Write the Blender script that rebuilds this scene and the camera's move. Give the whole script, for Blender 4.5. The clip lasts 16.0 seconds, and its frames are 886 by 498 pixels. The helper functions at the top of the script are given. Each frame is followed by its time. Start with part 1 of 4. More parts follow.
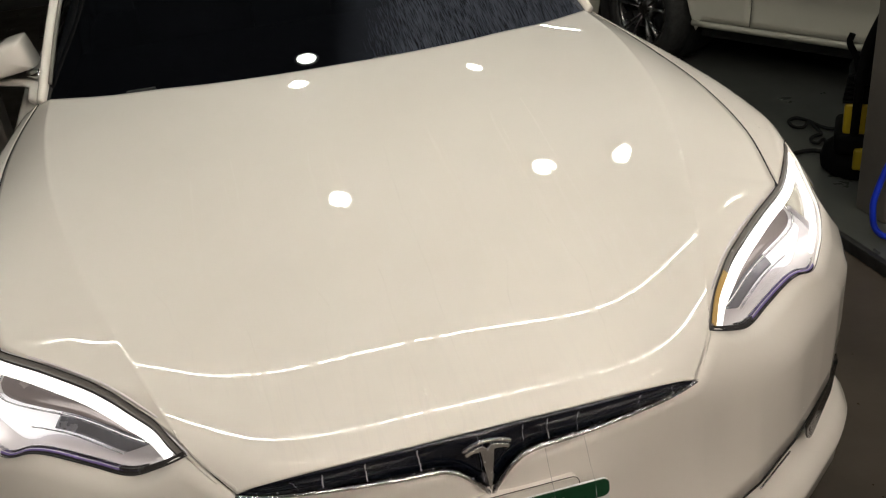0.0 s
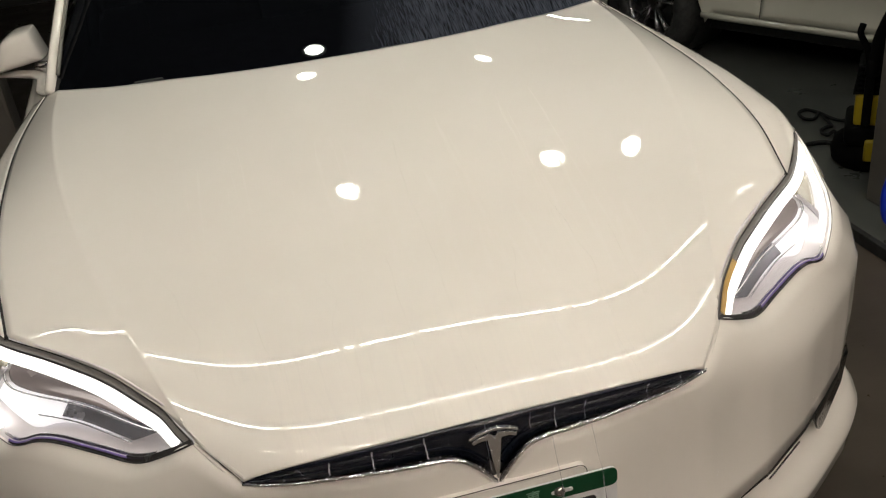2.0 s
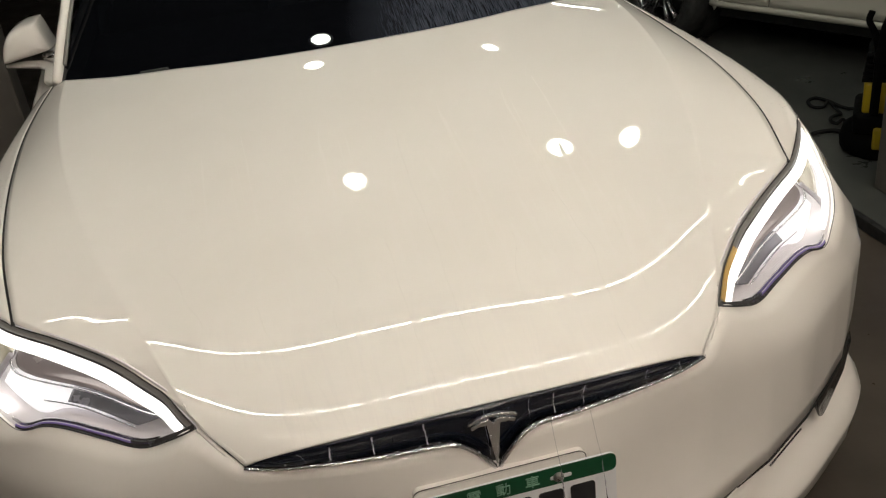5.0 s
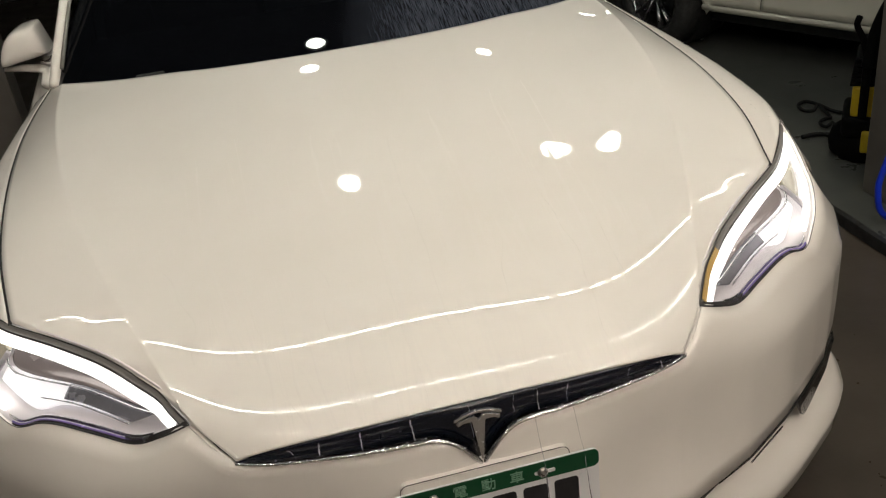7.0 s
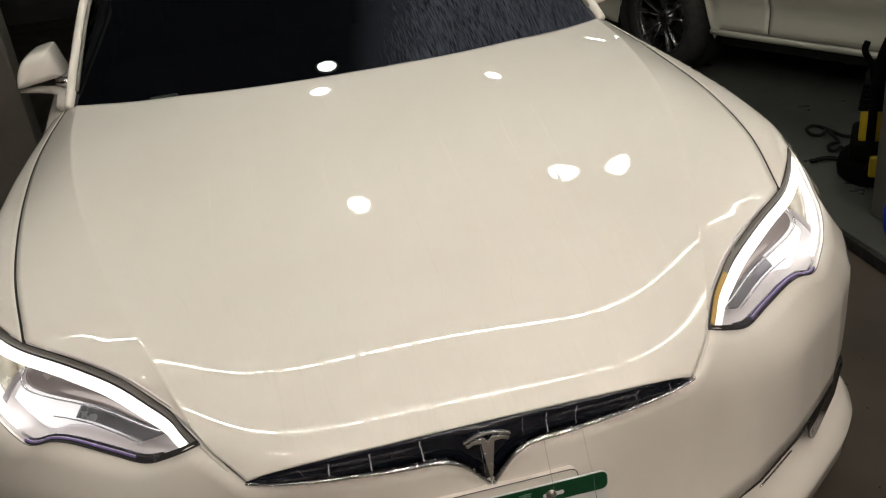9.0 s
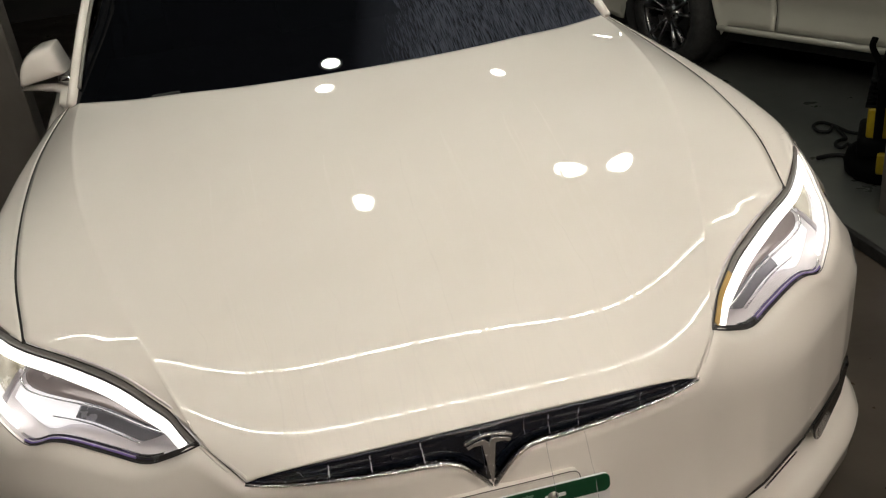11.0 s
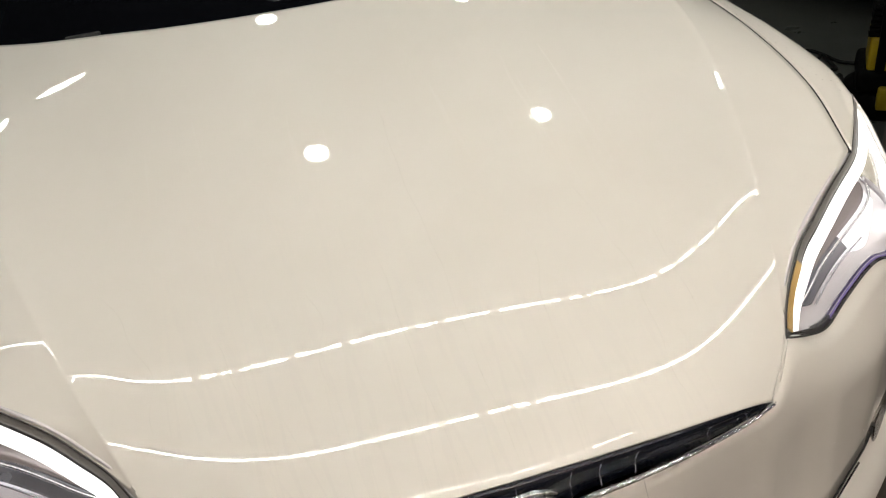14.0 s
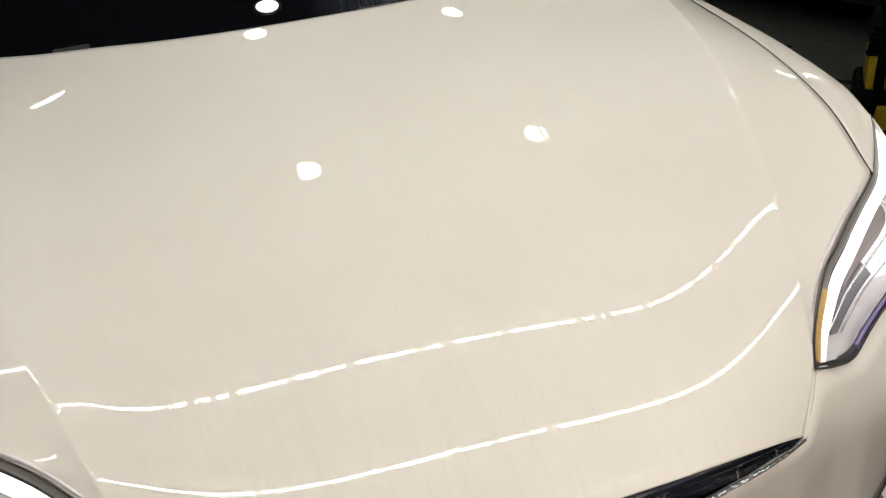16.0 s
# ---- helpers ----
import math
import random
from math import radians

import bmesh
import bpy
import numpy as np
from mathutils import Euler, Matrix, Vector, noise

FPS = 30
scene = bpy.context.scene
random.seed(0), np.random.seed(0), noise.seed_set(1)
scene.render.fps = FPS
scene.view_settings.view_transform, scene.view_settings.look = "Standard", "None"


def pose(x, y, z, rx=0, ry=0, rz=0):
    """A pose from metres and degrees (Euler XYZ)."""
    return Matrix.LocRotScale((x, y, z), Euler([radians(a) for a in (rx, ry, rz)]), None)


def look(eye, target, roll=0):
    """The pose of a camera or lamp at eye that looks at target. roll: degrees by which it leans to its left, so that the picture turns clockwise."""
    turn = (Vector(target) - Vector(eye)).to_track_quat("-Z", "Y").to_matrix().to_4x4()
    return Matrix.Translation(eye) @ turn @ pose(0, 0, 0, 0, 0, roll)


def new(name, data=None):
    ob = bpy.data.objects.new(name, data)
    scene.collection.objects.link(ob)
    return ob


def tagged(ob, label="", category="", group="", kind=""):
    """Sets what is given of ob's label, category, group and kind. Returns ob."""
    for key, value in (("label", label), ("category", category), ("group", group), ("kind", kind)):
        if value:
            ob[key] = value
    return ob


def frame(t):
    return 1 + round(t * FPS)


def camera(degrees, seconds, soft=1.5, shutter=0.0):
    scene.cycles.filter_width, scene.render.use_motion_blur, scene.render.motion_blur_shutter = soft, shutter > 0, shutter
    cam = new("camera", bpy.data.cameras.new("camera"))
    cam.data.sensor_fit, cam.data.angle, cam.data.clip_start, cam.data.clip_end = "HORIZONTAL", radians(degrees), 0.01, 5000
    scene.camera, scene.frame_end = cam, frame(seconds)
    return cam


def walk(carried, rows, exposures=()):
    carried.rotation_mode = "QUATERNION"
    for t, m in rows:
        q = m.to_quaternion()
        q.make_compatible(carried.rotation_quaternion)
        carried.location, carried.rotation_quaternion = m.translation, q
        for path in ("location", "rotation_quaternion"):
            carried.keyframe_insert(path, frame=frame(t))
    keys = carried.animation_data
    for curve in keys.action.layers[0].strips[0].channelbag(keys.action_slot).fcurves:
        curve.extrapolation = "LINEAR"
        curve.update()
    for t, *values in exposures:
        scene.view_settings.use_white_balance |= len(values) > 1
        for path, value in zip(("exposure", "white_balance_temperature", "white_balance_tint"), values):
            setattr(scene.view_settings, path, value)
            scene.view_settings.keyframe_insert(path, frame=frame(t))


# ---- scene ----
cam = camera(52.55, 16.0, 1.2)
PATH = [
    (0.0, look((-0.2422, -1.0510, 1.6143), (0.1061, 0.6895, 0.6927), -6.62)),
    (0.5, look((-0.2450, -1.0438, 1.6063), (0.1003, 0.6951, 0.6805), -6.52)),
    (1.0, look((-0.2478, -1.0416, 1.6061), (0.0904, 0.6990, 0.6810), -6.69)),
    (1.5, look((-0.2421, -1.0439, 1.6089), (0.0826, 0.6951, 0.6759), -6.94)),
    (2.0, look((-0.2408, -1.0517, 1.6004), (0.0867, 0.6892, 0.6719), -6.95)),
    (2.5, look((-0.2360, -1.0623, 1.5996), (0.0907, 0.6789, 0.6715), -6.94)),
    (3.0, look((-0.2343, -1.0625, 1.5965), (0.0927, 0.6791, 0.6692), -6.95)),
    (5.5, look((-0.2240, -1.0701, 1.5981), (0.0705, 0.6656, 0.6490), -7.48)),
    (6.0, look((-0.2248, -1.1017, 1.5995), (0.0795, 0.6299, 0.6461), -7.17)),
    (6.4, look((-0.2184, -1.1078, 1.6053), (0.0830, 0.6222, 0.6480), -7.12)),
    (7.0, look((-0.2137, -1.1034, 1.6117), (0.0900, 0.6352, 0.6709), -7.30)),
    (7.5, look((-0.2096, -1.0996, 1.6098), (0.0952, 0.6470, 0.6843), -7.28)),
    (8.0, look((-0.2128, -1.0984, 1.6123), (0.0964, 0.6547, 0.7007), -7.21)),
    (8.5, look((-0.2174, -1.1045, 1.6138), (0.0863, 0.6554, 0.7135), -7.17)),
    (9.0, look((-0.2195, -1.1134, 1.6196), (0.0772, 0.6493, 0.7224), -7.12)),
    (11.5, look((-0.1973, -1.0904, 1.6172), (0.0706, 0.6707, 0.7079), -7.52)),
    (12.0, look((-0.1421, -1.0207, 1.6091), (0.0779, 0.7350, 0.6768), -7.53)),
    (12.5, look((-0.1176, -0.9352, 1.5982), (0.0774, 0.7987, 0.6206), -7.69)),
    (13.0, look((-0.1625, -0.8352, 1.5774), (0.0860, 0.8634, 0.5513), -7.55)),
    (13.5, look((-0.2034, -0.7755, 1.5709), (0.1242, 0.8827, 0.5018), -7.15)),
    (14.0, look((-0.2348, -0.7242, 1.5677), (0.1426, 0.9216, 0.4958), -6.60)),
    (14.5, look((-0.2458, -0.6687, 1.5472), (0.1598, 0.9700, 0.4748), -5.96)),
    (15.0, look((-0.2470, -0.6532, 1.5478), (0.1864, 0.9827, 0.4820), -5.73)),
    (15.5, look((-0.2653, -0.6524, 1.5561), (0.1669, 0.9918, 0.5026), -5.77)),
    (16.0, look((-0.2585, -0.6503, 1.5481), (0.1647, 1.0007, 0.5016), -5.68)),
]
walk(cam, PATH, [(0.0, -0.03, 6450, 10), (9.0, -0.03, 6450, 10), (11.5, -0.04, 6450, 10), (12.5, -0.1, 6450, 10), (13.0, -0.26, 6450, 10), (13.5, -0.36, 6450, 10), (14.0, 0.02, 6300, 10), (14.5, 0.08, 6270, 10), (16.0, 0.07, 6260, 10)])

# ---- world: a closed garage at night, hardly any light from outside ----
world = bpy.data.worlds.new("world")
scene.world = world
world.use_nodes = True
world.node_tree.nodes["Background"].inputs[0].default_value = (0.9, 0.95, 1.0, 1)
world.node_tree.nodes["Background"].inputs[1].default_value = 0.02

CEIL = 3.2


# ---- materials ----
def material(name):
    m = bpy.data.materials.new(name)
    m.use_nodes = True
    return m, m.node_tree, m.node_tree.nodes["Principled BSDF"]


def noise_ramp(nt, scale, lo, hi, detail=5.0, stretch=(1, 1, 1), rough=0.6):
    """A noise in object space, mapped to colours from lo to hi."""
    tc = nt.nodes.new("ShaderNodeTexCoord")
    mp = nt.nodes.new("ShaderNodeMapping")
    mp.inputs["Scale"].default_value = stretch
    nz = nt.nodes.new("ShaderNodeTexNoise")
    nz.inputs["Scale"].default_value = scale
    nz.inputs["Detail"].default_value = detail
    nz.inputs["Roughness"].default_value = rough
    rp = nt.nodes.new("ShaderNodeValToRGB")
    rp.color_ramp.elements[0].position, rp.color_ramp.elements[1].position = 0.3, 0.7
    rp.color_ramp.elements[0].color = (*lo, 1) if len(lo) == 3 else lo
    rp.color_ramp.elements[1].color = (*hi, 1) if len(hi) == 3 else hi
    nt.links.new(tc.outputs["Object"], mp.inputs[0])
    nt.links.new(mp.outputs[0], nz.inputs["Vector"])
    nt.links.new(nz.outputs["Fac"], rp.inputs[0])
    return nz, rp


def surface(name, lo, hi, scale=6.0, roughness=(0.4, 0.6), bump=0.0, bump_scale=80.0, metallic=0.0, coat=0.0, stretch=(1, 1, 1)):
    m, nt, b = material(name)
    _, rp = noise_ramp(nt, scale, lo, hi, stretch=stretch)
    nt.links.new(rp.outputs[0], b.inputs["Base Color"])
    r0, r1 = roughness
    _, rr = noise_ramp(nt, scale * 2.3, (r0,) * 3, (r1,) * 3, stretch=stretch)
    nt.links.new(rr.outputs[0], b.inputs["Roughness"])
    b.inputs["Metallic"].default_value = metallic
    b.inputs["Coat Weight"].default_value = coat
    b.inputs["Coat Roughness"].default_value = 0.03
    if bump:
        nz, _ = noise_ramp(nt, bump_scale, (0, 0, 0), (1, 1, 1))
        bp = nt.nodes.new("ShaderNodeBump")
        bp.inputs["Strength"].default_value = bump
        bp.inputs["Distance"].default_value = 0.01
        nt.links.new(nz.outputs["Fac"], bp.inputs["Height"])
        nt.links.new(bp.outputs[0], b.inputs["Normal"])
    return m


def glow(name, colour, strength):
    m, nt, b = material(name)
    b.inputs["Base Color"].default_value = (0.8, 0.8, 0.8, 1)
    b.inputs["Emission Color"].default_value = (*colour, 1)
    b.inputs["Emission Strength"].default_value = strength
    return m


def clear(name, tint, rough=0.02, ior=1.45):
    """A thin clear shell: lets light through with a tint, gloss by Fresnel."""
    m, nt, b = material(name)
    nt.nodes.remove(b)
    out = nt.nodes["Material Output"]
    tr = nt.nodes.new("ShaderNodeBsdfTransparent")
    tr.inputs[0].default_value = (*tint, 1)
    gl = nt.nodes.new("ShaderNodeBsdfGlossy")
    gl.inputs["Roughness"].default_value = rough
    fr = nt.nodes.new("ShaderNodeFresnel")
    fr.inputs[0].default_value = ior
    mx = nt.nodes.new("ShaderNodeMixShader")
    nt.links.new(fr.outputs[0], mx.inputs[0])
    nt.links.new(tr.outputs[0], mx.inputs[1])
    nt.links.new(gl.outputs[0], mx.inputs[2])
    nt.links.new(mx.outputs[0], out.inputs[0])
    return m


def car_paint(name, lo, hi, wet):
    """Pearl white lacquer: soft colour, a faint orange peel under a hard clear coat, a thin film of water."""
    m, nt, b = material(name)
    _, rp = noise_ramp(nt, 3.0, lo, hi)
    nt.links.new(rp.outputs[0], b.inputs["Base Color"])
    b.inputs["Roughness"].default_value = 0.45
    b.inputs["Specular IOR Level"].default_value = 0.35
    b.inputs["Coat Weight"].default_value = 1.0
    b.inputs["Coat Roughness"].default_value = 0.012
    b.inputs["Coat IOR"].default_value = 1.5
    if wet:
        nz, _ = noise_ramp(nt, 9.0, (0, 0, 0), (1, 1, 1), detail=3)
        bp = nt.nodes.new("ShaderNodeBump")
        bp.inputs["Strength"].default_value = wet
        bp.inputs["Distance"].default_value = 0.002
        nt.links.new(nz.outputs["Fac"], bp.inputs["Height"])
        nt.links.new(bp.outputs[0], b.inputs["Coat Normal"])
    return m


PAINT = car_paint("pearl_white_paint", (0.80, 0.765, 0.71), (0.83, 0.80, 0.75), 0.02)
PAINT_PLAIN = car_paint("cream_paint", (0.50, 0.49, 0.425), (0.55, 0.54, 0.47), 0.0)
CHROME = surface("chrome", (0.75, 0.75, 0.76), (0.85, 0.85, 0.85), 30, (0.10, 0.22), metallic=1.0)
BLACK_GLOSS = surface("black_gloss", (0.008, 0.009, 0.012), (0.014, 0.015, 0.02), 12, (0.06, 0.12), coat=0.6)
BLACK_PLASTIC = surface("black_plastic", (0.012, 0.012, 0.013), (0.026, 0.026, 0.026), 25, (0.45, 0.65), bump=0.1)
GAP = surface("panel_gap", (0.01, 0.01, 0.01), (0.02, 0.02, 0.02), 30, (0.7, 0.9))
RUBBER = surface("tyre_rubber", (0.014, 0.014, 0.014), (0.03, 0.03, 0.03), 20, (0.6, 0.85), bump=0.2)
ALLOY = surface("silver_alloy", (0.45, 0.45, 0.46), (0.6, 0.6, 0.61), 18, (0.2, 0.35), metallic=1.0)
ALLOY_MID = surface("grey_alloy", (0.20, 0.20, 0.205), (0.30, 0.30, 0.31), 18, (0.25, 0.35), metallic=1.0)
ALLOY_DARK = surface("dark_alloy", (0.08, 0.08, 0.085), (0.13, 0.13, 0.14), 18, (0.3, 0.45), metallic=1.0)
LAMP_GREY = surface("lamp_grey", (0.10, 0.10, 0.11), (0.2, 0.2, 0.22), 14, (0.25, 0.4), metallic=0.5)
HOUSING = surface("lamp_housing", (0.74, 0.71, 0.72), (0.80, 0.77, 0.79), 14, (0.2, 0.3), coat=0.5)
BADGE = surface("brushed_chrome", (0.8, 0.8, 0.8), (0.9, 0.9, 0.9), 40, (0.16, 0.28), metallic=1.0)
DUCT = surface("duct_black", (0.008, 0.008, 0.009), (0.014, 0.014, 0.015), 12, (0.10, 0.16), coat=0.5)
GRILLE = surface("grille_black", (0.004, 0.006, 0.012), (0.008, 0.010, 0.018), 12, (0.08, 0.14))
STRIP = surface("wet_chrome", (0.70, 0.70, 0.71), (0.82, 0.82, 0.82), 60, (0.04, 0.14), bump=0.35, bump_scale=130, metallic=1.0)
BEZEL = surface("lamp_bezel", (0.15, 0.14, 0.13), (0.20, 0.188, 0.175), 3, (0.28, 0.32), coat=0.5)
BEZEL_DARK = surface("lamp_groove", (0.034, 0.033, 0.033), (0.050, 0.048, 0.047), 6, (0.2, 0.3), coat=0.5)
POCKET = surface("lamp_pocket", (0.27, 0.235, 0.23), (0.36, 0.32, 0.315), 5, (0.18, 0.3), metallic=0.4, coat=0.4)
INNER = surface("lamp_inner_panel", (0.26, 0.265, 0.285), (0.46, 0.46, 0.50), 7, (0.18, 0.3), metallic=0.6)
OUTER = surface("lamp_outer_chamber", (0.30, 0.27, 0.20), (0.48, 0.45, 0.36), 16, (0.15, 0.3), metallic=0.35, coat=0.5)
SHELF = surface("lamp_shelf", (0.33, 0.31, 0.325), (0.40, 0.38, 0.40), 6, (0.25, 0.4), metallic=0.2)
PILLAR_TRIM = surface("pillar_trim", (0.16, 0.155, 0.14), (0.22, 0.215, 0.19), 14, (0.3, 0.5))
AMBER = surface("amber_plastic", (0.48, 0.33, 0.12), (0.58, 0.42, 0.18), 12, (0.15, 0.3), coat=0.5)
DRL = glow("daytime_light", (1.0, 0.97, 0.90), 2.3)
BEAM = glow("dipped_beam_light", (1.0, 0.97, 0.97), 0.74)
PURPLE = surface("violet_fringe_colour", (0.36, 0.27, 0.72), (0.50, 0.40, 0.85), 20, (0.15, 0.3), metallic=0.5)
LENS = clear("headlamp_lens", (0.96, 0.96, 0.97), 0.02)
GLASS = clear("tinted_glass", (0.03, 0.032, 0.045), 0.01, 1.5)


def wet_sheen_glass():
    """Wet tinted glass; a bluish sheen is painted in slanted streaks over one half."""
    m = clear("wet_sheen_tinted_glass", (0.03, 0.032, 0.05), 0.01, 1.5)
    nt = m.node_tree
    out = nt.nodes["Material Output"]
    last = out.inputs[0].links[0].from_socket
    tc = nt.nodes.new("ShaderNodeTexCoord")
    mp = nt.nodes.new("ShaderNodeMapping")
    mp.inputs["Rotation"].default_value = (0, 0, radians(-38))
    mp.inputs["Scale"].default_value = (230, 14, 14)
    nz = nt.nodes.new("ShaderNodeTexNoise")
    nz.inputs["Scale"].default_value = 1.6
    nz.inputs["Detail"].default_value = 6
    rp = nt.nodes.new("ShaderNodeMapRange")
    rp.inputs[1].default_value, rp.inputs[2].default_value = 0.30, 0.78
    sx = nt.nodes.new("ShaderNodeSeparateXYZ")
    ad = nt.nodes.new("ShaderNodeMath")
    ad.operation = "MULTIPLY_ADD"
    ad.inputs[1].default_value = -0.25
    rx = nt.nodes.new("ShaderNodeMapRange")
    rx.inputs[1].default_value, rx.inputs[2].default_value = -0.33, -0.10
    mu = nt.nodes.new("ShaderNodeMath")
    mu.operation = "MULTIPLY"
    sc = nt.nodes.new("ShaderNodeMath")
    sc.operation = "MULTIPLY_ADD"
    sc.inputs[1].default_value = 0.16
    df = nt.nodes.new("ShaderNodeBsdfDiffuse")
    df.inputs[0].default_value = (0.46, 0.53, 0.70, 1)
    mx = nt.nodes.new("ShaderNodeMixShader")
    nt.links.new(tc.outputs["Object"], mp.inputs[0])
    nt.links.new(mp.outputs[0], nz.inputs["Vector"])
    nt.links.new(nz.outputs["Fac"], rp.inputs[0])
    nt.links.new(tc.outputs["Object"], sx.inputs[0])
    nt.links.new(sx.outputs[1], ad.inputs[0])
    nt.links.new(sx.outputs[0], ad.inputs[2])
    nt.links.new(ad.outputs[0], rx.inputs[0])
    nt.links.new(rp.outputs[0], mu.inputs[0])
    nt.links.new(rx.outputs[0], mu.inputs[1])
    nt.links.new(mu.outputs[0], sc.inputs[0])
    # Faint bluish veil over the whole pane, painted for its reflected tone.
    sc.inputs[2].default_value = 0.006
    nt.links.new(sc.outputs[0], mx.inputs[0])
    nt.links.new(last, mx.inputs[1])
    nt.links.new(df.outputs[0], mx.inputs[2])
    nt.links.new(mx.outputs[0], out.inputs[0])
    return m


WET_SHEEN_GLASS = wet_sheen_glass()
CABIN = surface("cabin_black", (0.006, 0.008, 0.018), (0.012, 0.014, 0.030), 10, (0.6, 0.8))


# ---- mesh helpers ----
def smooth(bm):
    for f in bm.faces:
        f.smooth = True


def part(name, bm, mat, parent=None, label="", flat=False):
    me = bpy.data.meshes.new(name)
    if not flat:
        smooth(bm)
    bm.to_mesh(me)
    bm.free()
    me.materials.append(mat)
    ob = new(name, me)
    if parent is not None:
        ob.parent = parent
    if label:
        ob["label"] = label
    return ob


def thing(name, label, category, group="", loc=(0, 0, 0), turn=0.0):
    ob = new(name)
    ob.empty_display_size = 0.1
    ob.matrix_basis = pose(*loc, 0, 0, turn)
    return tagged(ob, label, category, group)


def spline(points, n):
    """n places along a Catmull-Rom curve through the points, evenly over the knots."""
    p = [Vector(q) for q in points]
    p = [2 * p[0] - p[1]] + p + [2 * p[-1] - p[-2]]
    out = []
    for i in range(n):
        s = i / (n - 1) * (len(p) - 3)
        k = min(int(s), len(p) - 4)
        t = s - k
        a, b, c, d = p[k:k + 4]
        out.append(0.5 * (2 * b + (c - a) * t + (2 * a - 5 * b + 4 * c - d) * t * t + (3 * b - a - 3 * c + d) * t ** 3))
    return out


def even(points, n):
    """n places at even lengths along a smooth curve through the points."""
    fine = spline(points, 40 * len(points))
    run = [0.0]
    for a, b in zip(fine, fine[1:]):
        run.append(run[-1] + (b - a).length)
    out, k = [], 0
    for i in range(n):
        s = run[-1] * i / (n - 1)
        while k < len(run) - 2 and run[k + 1] < s:
            k += 1
        t = (s - run[k]) / max(run[k + 1] - run[k], 1e-9)
        out.append(fine[k].lerp(fine[k + 1], min(max(t, 0), 1)))
    return out


def sheet(rows, thick=0.0, toward=None, flip=False, closed=False):
    """A surface through rows of places; with a thickness it becomes a shell that goes away from 'toward'."""
    bm = bmesh.new()
    grid = [[bm.verts.new(p) for p in r] for r in rows]
    for i in range(len(grid) - 1):
        n = len(grid[i])
        for j in range(n if closed else n - 1):
            k = (j + 1) % n
            q = [grid[i][j], grid[i][k], grid[i + 1][k], grid[i + 1][j]]
            bm.faces.new(q[::-1] if flip else q)
    if toward is not None:
        bm.normal_update()
        to = Vector(toward)
        if sum(f.normal.dot(to - f.calc_center_median()) * f.calc_area() for f in bm.faces) < 0:
            bmesh.ops.reverse_faces(bm, faces=bm.faces[:])
    if thick:
        bm.normal_update()
        shell(bm, thick)
    return bm


def shell(bm, thick):
    """Doubles an open sheet inwards and closes its rim."""
    edges = [e for e in bm.edges if e.is_boundary]
    faces = bm.faces[:]
    back = {v: bm.verts.new(v.co - v.normal * thick) for v in bm.verts[:]}
    for f in faces:
        bm.faces.new([back[v] for v in reversed(f.verts)])
    for e in edges:
        f = e.link_faces[0]
        a, b = e.verts
        for lp in f.loops:
            if lp.edge == e:
                a, b = lp.vert, lp.link_loop_next.vert
        bm.faces.new([b, a, back[a], back[b]])


def box(x0, x1, y0, y1, z0, z1, bevel=0.0, seg=2):
    bm = bmesh.new()
    bmesh.ops.create_cube(bm, size=1, matrix=Matrix.Translation(((x0 + x1) / 2, (y0 + y1) / 2, (z0 + z1) / 2)) @ Matrix.Diagonal((x1 - x0, y1 - y0, z1 - z0, 1)))
    if bevel:
        bmesh.ops.bevel(bm, geom=bm.edges[:], offset=bevel, segments=seg, affect="EDGES", profile=0.6)
    return bm


def tube(points, radius, sides=8, closed=False, flat=1.0):
    """A round rod along the points; radius may be a list."""
    bm = bmesh.new()
    pts = [Vector(p) for p in points]
    n = len(pts)
    rings = []
    a = None
    for i, p in enumerate(pts):
        d = (pts[(i + 1) % n] - pts[i - 1]) if closed else pts[min(i + 1, n - 1)] - pts[max(i - 1, 0)]
        d.normalize()
        if a is None:
            a = d.cross(Vector((0, 0, 1)))
            if a.length < 0.05:
                a = d.cross(Vector((0, 1, 0)))
        a = (a - d * a.dot(d)).normalized()
        b = a.cross(d)
        r = radius[i] if isinstance(radius, (list, tuple)) else radius
        rings.append([bm.verts.new(p + r * (math.cos(2 * math.pi * k / sides) * a + flat * math.sin(2 * math.pi * k / sides) * b)) for k in range(sides)])
    m = n if closed else n - 1
    for i in range(m):
        for k in range(sides):
            bm.faces.new([rings[i][k], rings[i][(k + 1) % sides], rings[(i + 1) % n][(k + 1) % sides], rings[(i + 1) % n][k]])
    if not closed:
        bm.faces.new(rings[0][::-1])
        bm.faces.new(rings[-1])
    bmesh.ops.recalc_face_normals(bm, faces=bm.faces[:])
    return bm


def turned(profile, sides=32, axis="z", at=(0, 0, 0), caps=True):
    """A turned body from (radius, height) pairs round the axis."""
    bm = bmesh.new()
    rings = []
    for r, h in profile:
        ring = []
        for k in range(sides):
            a = 2 * math.pi * k / sides
            p = {"z": (r * math.cos(a), r * math.sin(a), h), "x": (h, r * math.cos(a), r * math.sin(a)), "y": (r * math.cos(a), h, r * math.sin(a))}[axis]
            ring.append(bm.verts.new(Vector(p) + Vector(at)))
        rings.append(ring)
    for a, b in zip(rings, rings[1:]):
        for k in range(sides):
            bm.faces.new([a[k], a[(k + 1) % sides], b[(k + 1) % sides], b[k]])
    if caps and profile[0][0] > 1e-5:
        bm.faces.new(rings[0][::-1])
    if caps and profile[-1][0] > 1e-5:
        bm.faces.new(rings[-1])
    bmesh.ops.remove_doubles(bm, verts=bm.verts[:], dist=1e-6)
    bmesh.ops.recalc_face_normals(bm, faces=bm.faces[:])
    return bm


